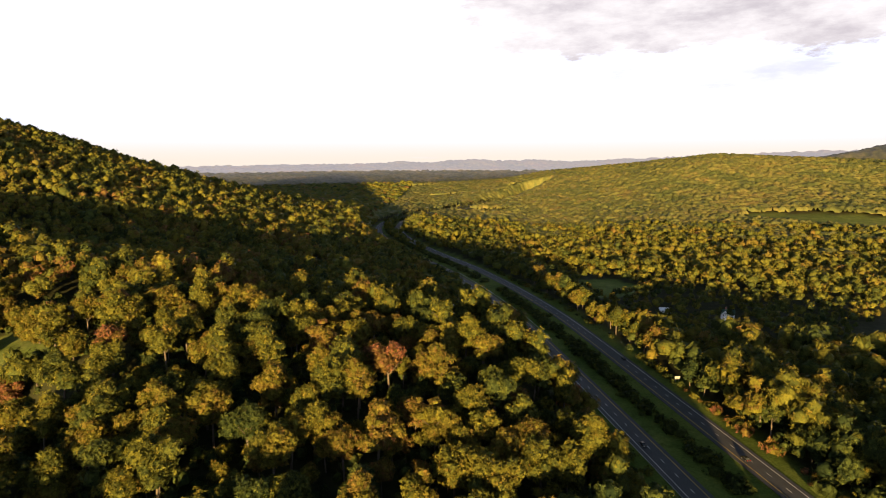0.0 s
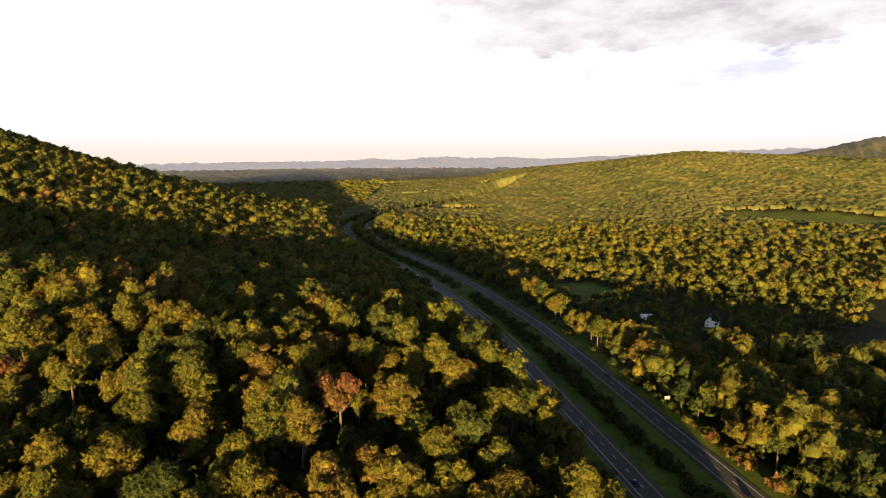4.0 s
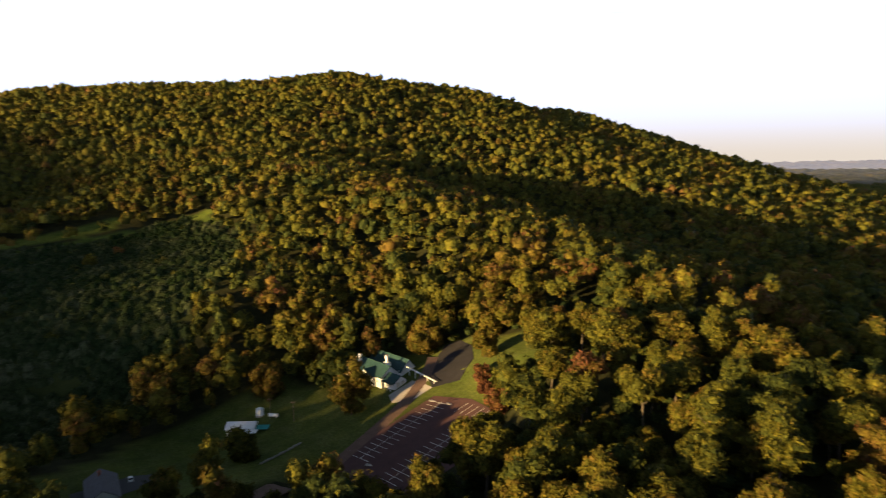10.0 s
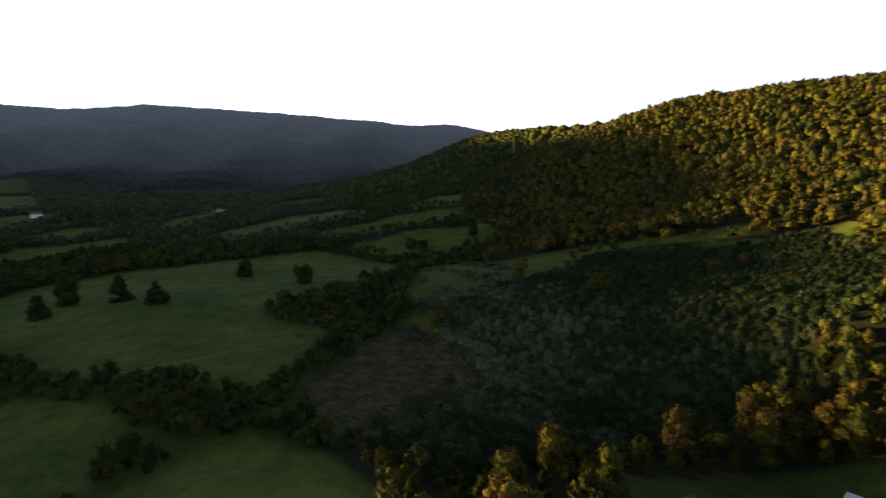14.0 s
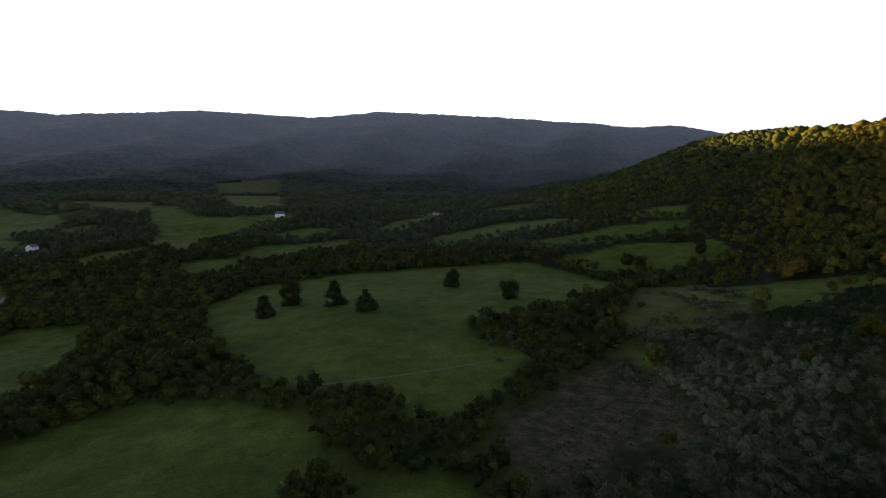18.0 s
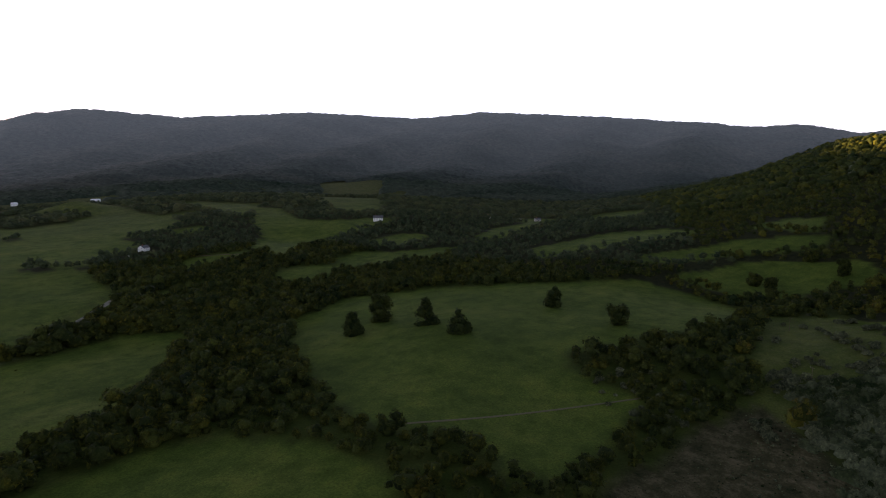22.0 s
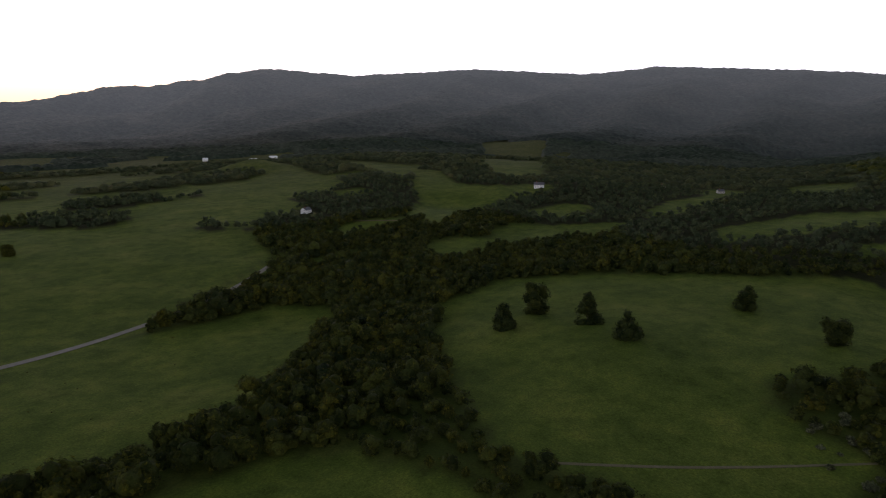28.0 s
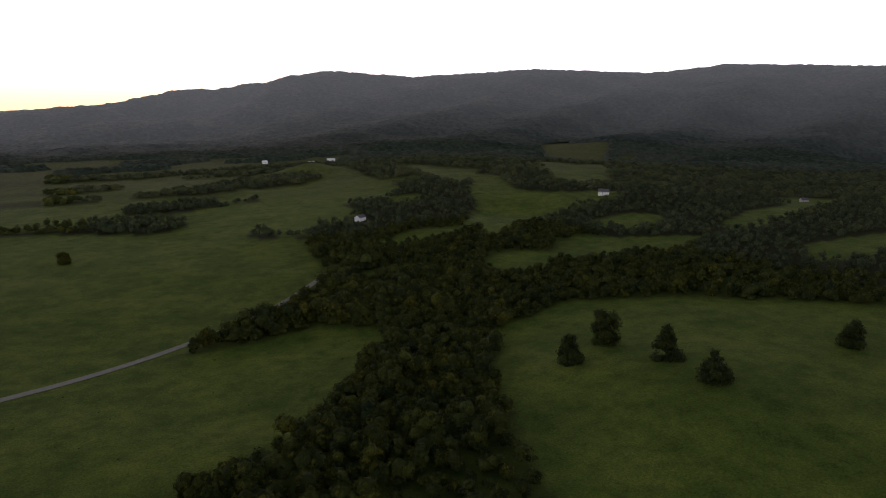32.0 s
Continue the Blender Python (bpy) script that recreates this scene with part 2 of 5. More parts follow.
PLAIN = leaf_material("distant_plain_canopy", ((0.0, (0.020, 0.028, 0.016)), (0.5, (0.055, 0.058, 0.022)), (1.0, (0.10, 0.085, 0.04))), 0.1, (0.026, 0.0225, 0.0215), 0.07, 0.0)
RANGE = leaf_material("hazy_mountain_woods", ((0.0, (0.020, 0.028, 0.016)), (0.5, (0.046, 0.050, 0.020)), (1.0, (0.065, 0.052, 0.022))), 0.1, (0.072, 0.065, 0.072), 0.07, 0.0)
BARK = plain("bark", (0.085, 0.07, 0.055), (0.045, 0.036, 0.028), 1.5, 0.9)
ASPHALT = plain("asphalt", (0.055, 0.056, 0.062), (0.042, 0.043, 0.048), 0.15, 0.85)
LOT_ASPHALT = plain("reddish_asphalt", (0.082, 0.042, 0.041), (0.058, 0.031, 0.032), 0.2, 0.85)
GRAVEL = plain("gravel", (0.150, 0.095, 0.076), (0.105, 0.068, 0.055), 0.4, 0.95)
LINE = plain("road_paint", (0.62, 0.62, 0.60), (0.5, 0.5, 0.48), 1.0, 0.7)
YELLOW_LINE = plain("yellow_road_paint", (0.55, 0.38, 0.08), (0.45, 0.3, 0.06), 1.0, 0.7)

# ---- the land ----
# crests: x, y, height, half width
WEST_HILL = ((-90, 1010, 12, 170), (-230, 1000, 40, 230), (-420, 1090, 92, 330), (-695, 1157, 156, 430), (-865, 1046, 234, 490), (-975, 880, 277, 515), (-1062, 733, 296, 525),
             (-1150, 568, 272, 525), (-1302, 340, 262, 500), (-1424, 178, 220, 450), (-1527, 80, 216, 420), (-1740, -40, 222, 420), (-1966, -157, 224, 420), (-2200, -300, 190, 420))
EAST_HILL = ((470, 2480, 100, 420), (610, 2217, 124, 420), (820, 1930, 158, 420), (990, 1850, 146, 420), (1250, 1740, 128, 420), (1600, 1600, 110, 450), (2000, 1500, 110, 500))
FAR_EAST = ((1650, 3050, 40, 250), (1900, 2980, 92, 300), (2150, 2900, 140, 380), (2700, 2700, 150, 500))
FAR_RIDGE = ((-4450, 500, 355, 1000), (-4418, -512, 375, 1100), (-4178, -1494, 458, 1100), (-4105, -1917, 496, 1200), (-3790, -2633, 538, 1200), (-3494, -2999, 492, 1200),
             (-2957, -3505, 522, 1200), (-2535, -3804, 486, 1100), (-2263, -3961, 466, 1000), (-1792, -4178, 496, 800), (-1578, -4255, 464, 700), (-1390, -4314, 404, 650),
             (-1200, -4364, 345, 650), (-1085, -4390, 328, 650), (-960, -4416, 340, 650), (-854, -4433, 343, 650), (-700, -4450, 323, 650), (-400, -4485, 276, 650), (80, -4500, 212, 650), (800, -4500, 200, 700))
NORTH_RANGE = ((-1500, 4560, 10, 220), (-900, 4600, 20, 220), (-520, 4620, 26, 200), (-260, 4620, 42, 200), (-60, 4620, 32, 200), (90, 4620, 50, 200), (230, 4610, 58, 200), (420, 4610, 44, 200),
               (640, 4620, 52, 200), (900, 4600, 34, 220), (1300, 4560, 44, 260), (2600, 4300, 60, 400))
# swells and hollows: x, y, radius, height; the last is an unseen rise added to shade the knoll
SWELLS = ((-825, 659, 1000, -23.0), (-1092, -1117, 600, 54.3), (2500, 3500, 1000, 73.8), (-2650, -1243, 1000, -37.6), (-130, 423, 200, 18.5), (500, 1600, 1000, -26.1), (-278, 202, 120, -23.8), (-46, 251, 120, 16.9), (-799, 34, 200, -20.7), (-660, -1430, 70, 25.6), (-409, 34, 120, -18.0), (0, 2500, 350, -23.7), (-300, 3500, 1000, 15.4), (-261, -482, 200, -11.5), (400, 400, 350, -10.3), (-742, -775, 70, -14.2), (-160, 285, 70, 14.0), (718, 1207, 350, 14.6), (-371, 154, 70, -20.4), (-1200, -300, 350, -12.0), (-406, 220, 70, 12.8), (-746, -106, 120, -12.4), (-574, 240, 70, -9.2), (-32, 727, 70, -7.3), (-120, 1472, 70, -10.5), (-968, -725, 70, 10.8), (-2650, -1243, 70, -38.2), (800, 3500, 600, 7.5), (-470, -234, 120, 5.2), (600, 700, 70, 5.9), (20, 330, 70, 8.0), (-150, 25, 65, 25.0))

# a spur in front of the western hill, and the gully behind it
SPUR = ((-640, 335, 12, 70), (-560, 382, 27, 58), (-487, 422, 31, 58), (-396, 424, 31, 55), (-315, 412, 28, 52), (-261, 402, 19, 48), (-213, 388, 8, 45))
GULLY = ((-230, 530, 4, 60), (-295, 548, 13, 70), (-421, 585, 22, 75), (-583, 592, 24, 80), (-720, 580, 12, 80))

def waves(x, y, size, seed):
    """Smooth random field between about -1 and 1."""
    r = np.random.RandomState(seed)
    total = np.zeros(np.shape(x))
    for _ in range(7):
        a, f, p = r.uniform(0, math.tau), r.uniform(0.6, 1.7) / size, r.uniform(0, math.tau)
        total = total + np.sin((x * math.cos(a) + y * math.sin(a)) * f * math.tau + p)
    return total / 3.2


def crest(x, y, line):
    best = np.zeros_like(x)
    for (ax, ay, ah, aw), (bx, by, bh, bw) in zip(line, line[1:]):
        dx, dy = bx - ax, by - ay
        s = np.clip(((x - ax) * dx + (y - ay) * dy) / (dx * dx + dy * dy), 0, 1)
        d = np.hypot(x - ax - s * dx, y - ay - s * dy)
        d = np.sqrt(d * d + 3600) - 60
        best = np.maximum(best, (ah + s * (bh - ah)) * np.exp(-(d / (aw + s * (bw - aw))) ** 1.3))
    return best


# the western carriageway's middle: x, y
HIGHWAY = ((126, -700), (122, -300), (118, 0), (105, 130), (90, 246), (84, 292), (58, 488), (34, 600), (3, 714), (-40, 830), (-82, 960), (-108, 1080), (-122, 1200), (-120, 1330), (-90, 1450), (-40, 1600), (80, 1850), (300, 2200))
HIGHWAY_GAP = 36.0


def smooth_line(points, step):
    """A rounded line through the points, at even steps."""
    p = np.array(points, float)
    t = np.r_[0, np.cumsum(np.hypot(*np.diff(p[:, :2], axis=0).T))]
    s = np.arange(0, t[-1], step)
    q = np.stack([np.interp(s, t, p[:, k]) for k in range(p.shape[1])], 1)
    for _ in range(3):
        reach = max(1, int(25 / step))
        pad = np.concatenate([2 * q[:1] - q[reach:0:-1], q, 2 * q[-1:] - q[-2 : -reach - 2 : -1]])
        kernel = np.ones(2 * reach + 1) / (2 * reach + 1)
        q = np.stack([np.convolve(pad[:, k], kernel, "valid") for k in range(q.shape[1])], 1)
    return q


def beside(line, across):
    """The line, shifted across to its right."""
    d = np.gradient(line[:, :2], axis=0)
    d /= np.hypot(*d.T)[:, None]
    return line[:, :2] + across * np.stack([d[:, 1], -d[:, 0]], 1)


WEST_LANE = smooth_line(HIGHWAY, 6.0)
EAST_LANE = beside(WEST_LANE, HIGHWAY_GAP)
MEDIAN = beside(WEST_LANE, HIGHWAY_GAP / 2)


def wild(x, y):
    """The lie of the land before the roads were cut."""
    x, y = np.asarray(x, float), np.asarray(y, float)
    z = (crest(x, y, WEST_HILL) ** 3 + crest(x, y, EAST_HILL) ** 3 + crest(x, y, FAR_RIDGE) ** 3 + crest(x, y, FAR_EAST) ** 3 + crest(x, y, NORTH_RANGE) ** 3) ** (1 / 3)
    part_up = np.clip(crest(x, y, FAR_RIDGE) / 480, 0, 1)
    z = z + crest(x, y, SPUR) - crest(x, y, GULLY) + 120 * part_up * (1 - part_up) * waves(x, y, 900, 31)
    for cx, cy, w, h in SWELLS:
        z = z + h * np.exp(-((x - cx) ** 2 + (y - cy) ** 2) / w**2)
    z = z + 1.2 * np.sin(x / 37 + 1.3 * np.sin(y / 53)) * np.sin(y / 41 + x / 90)
    far = np.hypot(x + 60, y - 50)
    return z + 95 * np.clip((far - 2600) / 2200, 0, 1) ** 1.5 * np.clip((y - 800) / 1600, 0, 1)


def near_line(x, y, line, reach):
    """Distance to a line and the place along it, for points near it."""
    d, k = np.full(x.shape, 1e6), np.zeros(x.shape, int)
    lo, hi = line.min(0) - reach, line.max(0) + reach
    some = np.nonzero((x > lo[0]) & (x < hi[0]) & (y > lo[1]) & (y < hi[1]))[0]
    for part_of in np.array_split(some, max(1, len(some) // 20000)):
        dd = np.hypot(x[part_of, None] - line[None, :, 0], y[part_of, None] - line[None, :, 1])
        k[part_of] = dd.argmin(1)
        d[part_of] = dd.min(1)
    return d, k


ROAD_Z = np.interp(MEDIAN[:, 1], (-700, 100, 400, 800, 1100, 1300, 1600, 2200), (-3, -1, 2.5, 4, 6, 4, 2, 5))
COUNTRY_ROAD = smooth_line(((-40, -400), (-100, -432), (-145, -453), (-173, -467), (-208, -483), (-250, -505), (-330, -560), (-420, -640)), 6.0)
COUNTRY_Z = wild(COUNTRY_ROAD[:, 0], COUNTRY_ROAD[:, 1])


def land(x, y):
    shape = np.shape(x)
    x, y = np.ravel(np.asarray(x, float)), np.ravel(np.asarray(y, float))
    z = wild(x, y)
    for line, heights, flat, bank in ((MEDIAN, ROAD_Z, 27, 40), (COUNTRY_ROAD, COUNTRY_Z, 7, 12)):
        d, k = near_line(x, y, line, 80)
        t = np.clip((d - flat) / bank, 0, 1)
        t = t * t * (3 - 2 * t)
        z = np.where(d < 80, heights[k] - 0.35 + t * (z - heights[k] + 0.35), z)
    t = np.clip((np.hypot((x + 194) / 1.0, (y - 225) / 1.1) - 34) / 16, 0, 1)
    t = t * t * (3 - 2 * t)
    z = (1 - t) * lot_z(x, y) + t * z
    return z.reshape(shape)


def lot_z(x, y):
    return 6.5 + 0.34 * (y - 212) + 0.10 * (x + 218) - 0.4


def height(x, y):
    return float(land(np.array([x]), np.array([y]))[0])


def inside(x, y, polygon):
    p = np.array(polygon, float)
    hit = np.zeros(np.shape(x), bool)
    for (ax, ay), (bx, by) in zip(p, np.roll(p, -1, 0)):
        cross = (ay > y) != (by > y)
        with np.errstate(divide="ignore", invalid="ignore"):
            hit ^= cross & (x < (bx - ax) * (y - ay) / (by - ay + 1e-12) + ax)
    return hit


FIELDS = {
    "dome": ((-436, -386), (-474, -388), (-512, -401), (-580, -359), (-631, -304), (-685, -248), (-731, -204), (-713, -136), (-678, -88), (-572, -89), (-535, -108), (-492, -121), (-466, -139), (-445, -130), (-435, -102), (-430, -75), (-391, -71), (-344, -69), (-324, -75), (-325, -88), (-337, -112), (-333, -146), (-323, -176), (-335, -215), (-357, -262), (-390, -321)),
    "pasture": ((-60, -230), (-206, -237), (-251, -233), (-270, -216), (-288, -179), (-291, -150), (-289, -121), (-262, -92), (-215, -85), (-120, -60), (-60, -80)),
    "corner": ((-120, -40), (-215, -66), (-269, -62), (-279, -48), (-261, -2), (-239, 22), (-180, 40), (-120, 20)),
    "strip": ((-642, -20), (-653, 35), (-660, 90), (-649, 143), (-651, 196), (-645, 241), (-631, 238), (-626, 192), (-624, 141), (-615, 90), (-594, 50)),
    "upper": ((-768, -186), (-845, -133), (-851, -26), (-800, 3), (-774, -43), (-735, -75), (-742, -128)),
    "lane_a": ((-825, -244), (-921, -169), (-936, -72), (-916, -68), (-890, -160), (-811, -231)),
    "lane_b": ((-825, -391), (-979, -355), (-1029, -294), (-994, -231), (-925, -287), (-791, -361)),
    "lane_c": ((-864, -519), (-984, -563), (-1145, -575), (-1167, -549), (-1025, -521), (-918, -501)),
    "nook": ((-638, -565), (-693, -588), (-729, -541), (-796, -491), (-752, -471), (-701, -497), (-640, -520)),
    "slope": ((-858, -1061), (-905, -1032), (-840, -900), (-866, -840), (-940, -800), (-945, -753), (-850, -765), (-703, -701), (-630, -664), (-651, -763), (-741, -857), (-769, -921)),
    "house": ((-1250, -1350), (-1290, -1270), (-1182, -1133), (-1290, -1140), (-1064, -902), (-977, -957)),
    "hill_meadow": ((-871, -1451), (-899, -1370), (-933, -1136), (-813, -1035)),
    "southeast": ((-20, -410), (-145, -412), (-172, -455), (-226, -478), (-285, -476), (-344, -489), (-375, -449), (-360, -418), (-303, -350), (-270, -318), (-228, -292), (-190, -277), (-140, -270), (-60, -255)),
    "south": ((0, -420), (-145, -464), (-210, -496), (-254, -524), (-321, -603), (-323, -673), (-318, -833), (-266, -917), (-151, -1008), (100, -1000)),
    "farm_north": ((609, 1307), (724, 1272), (822, 1191), (900, 1080), (750, 1088), (684, 1167), (612, 1267)),
    "yard": ((180, 280), (190, 300), (196, 322), (206, 318), (204, 290), (194, 274)),
    "farm_road": ((143, 669), (190, 695), (199, 632), (153, 598)),
    "lane_e": ((-1012, -172), (-1028, -129), (-1008, -82), (-980, -89), (-985, -130)),
    "glade": ((-1272, -540), (-1350, -541), (-1384, -471), (-1314, -436), (-1226, -470)),
    "high_field": ((-1901, -2138), (-2067, -2143), (-1960, -2000), (-2010, -1940), (-2004, -1844), (-1700, -1560), (-1562, -1685)),
    "paddock": ((-2100, -1140), (-2185, -1130), (-2235, -1010), (-2165, -1000)),
}
OPEN_FIELDS = ("lane_a", "lane_b", "lane_c", "nook", "slope", "house", "hill_meadow", "farm_north", "farm_road", "lane_e", "glade")
CREST_STRIP = ((-672, -30), (-600, 60), (-612, 130), (-622, 200), (-606, 268), (-590, 300), (-556, 290), (-575, 250), (-588, 190), (-582, 110), (-560, 50), (-610, -20))
BROWN = ((-341, -55), (-376, -47), (-437, -40), (-473, -27), (-446, -4), (-425, 18), (-398, 39), (-362, 33), (-363, 9), (-330, 6), (-308, 2), (-297, -16), (-311, -38))
MEADOW = ((-473, -27), (-560, -50), (-640, -62), (-670, -42), (-642, -5), (-594, 50), (-540, 20), (-492, -15), (-446, -4))
SHRUBS = ((-492, -15), (-537, 19), (-584, 80), (-612, 100), (-604, 275), (-550, 288), (-491, 288), (-430, 262), (-402, 215), (-368, 182), (-302, 110), (-250, 45), (-278, -13), (-317, 12), (-383, 41), (-425, 18), (-446, -2))
LAWNS = (((-310, 150), (-310, 225), (-262, 240), (-230, 240), (-216, 190), (-222, 150), (-228, 108), (-282, 105)),
         ((-240, 290), (-216, 250), (-192, 250), (-176, 268), (-180, 300), (-205, 312)), ((-203, 314), (-176, 316), (-170, 338), (-203, 342)), ((-270, 230), (-262, 275), (-235, 300), (-214, 262), (-224, 196)))
OPEN_SOUTH = ((200, -250), (-60, -260), (-145, -420), (-250, -520), (-400, -640), (-420, -760), (-560, -900), (-700, -1050), (-760, -1500), (-980, -1750), (-1050, -2250), (-400, -2500), (900, -2500), (900, -300))


def cover(x, y):
    """Share of grass, dry meadow and wood at each place."""
    grass, dry = np.zeros(x.shape, bool), inside(x, y, BROWN) | inside(x, y, MEADOW)
    for name, p in FIELDS.items():
        # the near hedges of the far fields are low, so that the fields open towards the valley
        for k in (0.0, 0.02, 0.035) if name in OPEN_FIELDS else (0.0,):
            grass |= inside(x + k * (x + 70), y + k * (y - 50), p)
    for p in (*LAWNS, CREST_STRIP):
        grass |= inside(x, y, p)
    grass |= inside(x, y, OPEN_SOUTH) & (waves(x, y * 1.6, 420, 5) < 0.30)
    valley = (y < -500) & (x < -400) & (x > -2100) & (y > -2200) & ~grass
    grass |= valley & (waves(x + y, (y - x) * 2.2, 330, 9) < -0.62)
    plain_north = (y > 1350) & ((x < 250) | (y > 2700)) & (waves(x, y * 2.5, 520, 3) < -0.85)
    grass |= plain_north
    west, _ = near_line(x, y, WEST_LANE, 60)
    east, _ = near_line(x, y, EAST_LANE, 60)
    middle, _ = near_line(x, y, MEDIAN, 60)
    grass |= (west < np.where(y > 1000, 12, np.where(y > 800, 18, 25))) | (east < np.where(y > 1000, 10, np.where(y > 720, 13, 17))) | ((middle < 17) & (y < 720))
    d, _ = near_line(x, y, COUNTRY_ROAD, 20)
    grass |= d < 12
    return grass, dry


def mesh(name, verts, faces, smooth=False):
    me = bpy.data.meshes.new(name)
    verts, faces = np.asarray(verts, np.float32), np.asarray(faces, np.int32)
    me.vertices.add(len(verts))
    me.vertices.foreach_set("co", verts.ravel())
    size = faces.shape[1]
    me.loops.add(faces.size)
    me.loops.foreach_set("vertex_index", faces.ravel())
    me.polygons.add(len(faces))
    me.polygons.foreach_set("loop_start", np.arange(0, faces.size, size, dtype=np.int32))
    me.polygons.foreach_set("use_smooth", np.full(len(faces), smooth))
    me.update(calc_edges=True)
    return me


def tint(me, values):
    me.attributes.new("tint", "FLOAT", "POINT").data.foreach_set("value", np.asarray(values, np.float32))


def spaced(centre, near, far, fine):
    """Coordinates that lie close together round the centre and far apart away from it."""
    s = np.arange(0, near, fine)
    tail, step, at = [], fine, near
    while at < far:
        tail.append(at)
        step *= 1.045
        at += step
    half = np.r_[s, tail, far]
    return centre + np.r_[-half[:0:-1], half]


gx, gy = spaced(-230, 620, 4750, 8.0), spaced(80, 560, 4750, 8.0)
GX, GY = np.meshgrid(gx, gy)
GZ = land(GX, GY) - 14 * np.clip((np.hypot(GX + 70, GY - 50) - 2750) / 300, 0, 1)
nx, ny = len(gx), len(gy)
cells = (np.arange(ny - 1)[:, None] * nx + np.arange(nx - 1)[None]).ravel()
ground_mesh = mesh("ground", np.stack([GX.ravel(), GY.ravel(), GZ.ravel()], 1), np.stack([cells, cells + 1, cells + nx + 1, cells + nx], 1), True)
g_grass, g_dry_haze = cover(GX.ravel(), GY.ravel())
# beyond 1100 m the straw share rises: haze put into the ground colour
g_dry_haze = np.maximum(np.maximum(g_dry_haze, 0.6 * np.clip((np.hypot(GX.ravel() + 70, GY.ravel() - 50) - 1100) / 900, 0, 1)), 0.3 * np.any([inside(GX.ravel(), GY.ravel(), p) for p in LAWNS], 0))
gxr, gyr = GX.ravel(), GY.ravel()
hedge_ground = (gyr < -15) & (gxr < -100) & (gxr > -720) & (gyr > -760)
g_grass = np.where(hedge_ground, np.maximum(g_grass, 0.55), g_grass)
g_grass = np.maximum(g_grass, 0.6 * np.clip((np.hypot(gxr + 70, gyr - 50) - 1200) / 600, 0, 1) * (gyr < 100))
g_dry_haze = np.where(inside(gxr, gyr, MEADOW), 0.35, g_dry_haze)
g_grass = np.where(inside(gxr, gyr, MEADOW), 1.0, np.where(inside(gxr, gyr, SHRUBS), 0.25, g_grass))
ground_mesh.attributes.new("grass", "FLOAT", "POINT").data.foreach_set("value", g_grass.astype(np.float32))
ground_mesh.attributes.new("dry", "FLOAT", "POINT").data.foreach_set("value", g_dry_haze.astype(np.float32))


def ground_material():
    m, n, l, b = material("land", 0.95)
    b.inputs["Specular IOR Level"].default_value = 0.05

    def share(name):
        a = n.new("ShaderNodeAttribute")
        a.attribute_name = name
        return a.outputs["Fac"]

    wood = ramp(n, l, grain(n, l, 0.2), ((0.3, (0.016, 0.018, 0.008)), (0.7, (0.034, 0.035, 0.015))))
    broad = ramp(n, l, grain(n, l, 0.02, 5), ((0.3, (0.055, 0.083, 0.015)), (0.5, (0.079, 0.111, 0.020)), (0.7, (0.107, 0.130, 0.027))))
    tuft = ramp(n, l, grain(n, l, 0.9, 6, 0.75), ((0.3, (0.35, 0.35, 0.35)), (0.7, (1.45, 1.45, 1.45))))
    patch = ramp(n, l, grain(n, l, 0.07, 8, 0.72), ((0.34, (0.55, 0.60, 0.5)), (0.5, (1.0, 1.0, 1.0)), (0.66, (1.45, 1.25, 1.2))))
    grass = mixed(n, l, 0.75, mixed(n, l, 0.8, broad, patch, "MULTIPLY"), tuft, "MULTIPLY")
    straw = ramp(n, l, grain(n, l, 0.12, 8, 0.75), ((0.32, (0.020, 0.026, 0.010)), (0.5, (0.066, 0.057, 0.029)), (0.66, (0.138, 0.110, 0.068))))
    straw = mixed(n, l, 0.6, straw, tuft, "MULTIPLY")
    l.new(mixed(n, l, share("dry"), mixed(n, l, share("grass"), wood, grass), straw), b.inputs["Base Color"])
    k = n.new("ShaderNodeBump")
    k.inputs["Strength"].default_value, k.inputs["Distance"].default_value = 0.6, 0.4
    l.new(grain(n, l, 0.7, 6, 0.7), k.inputs["Height"])
    l.new(k.outputs[0], b.inputs["Normal"])
    return m


ground_mesh.materials.append(ground_material())
ground = tagged(new("ground", ground_mesh), "rolling grassy valley floor and wooded hillsides", "ground", kind="structure")

# ---- woods ----
ICO = np.array([(0, 0, -1), (0.724, -0.526, -0.447), (-0.276, -0.851, -0.447), (-0.894, 0, -0.447), (-0.276, 0.851, -0.447), (0.724, 0.526, -0.447),
                (0.276, -0.851, 0.447), (-0.724, -0.526, 0.447), (-0.724, 0.526, 0.447), (0.276, 0.851, 0.447), (0.894, 0, 0.447), (0, 0, 1)])
ICO_F = np.array([(0, 2, 1), (1, 5, 0), (0, 3, 2), (0, 4, 3), (0, 5, 4), (1, 10, 5), (2, 6, 1), (3, 7, 2), (4, 8, 3), (5, 9, 4), (1, 6, 10), (2, 7, 6), (3, 8, 7), (4, 9, 8), (5, 10, 9),
                  (6, 11, 10), (7, 11, 6), (8, 11, 7), (9, 11, 8), (10, 11, 9)])


def turned(r, count):
    """Random turns, as matrices."""
    q = r.normal(size=(count, 4))
    w, x, y, z = (q / np.linalg.norm(q, axis=1)[:, None]).T
    return np.stack([1 - 2 * (y * y + z * z), 2 * (x * y - z * w), 2 * (x * z + y * w), 2 * (x * y + z * w), 1 - 2 * (x * x + z * z), 2 * (y * z - x * w),
                     2 * (x * z - y * w), 2 * (y * z + x * w), 1 - 2 * (x * x + y * y)], -1).reshape(-1, 3, 3)


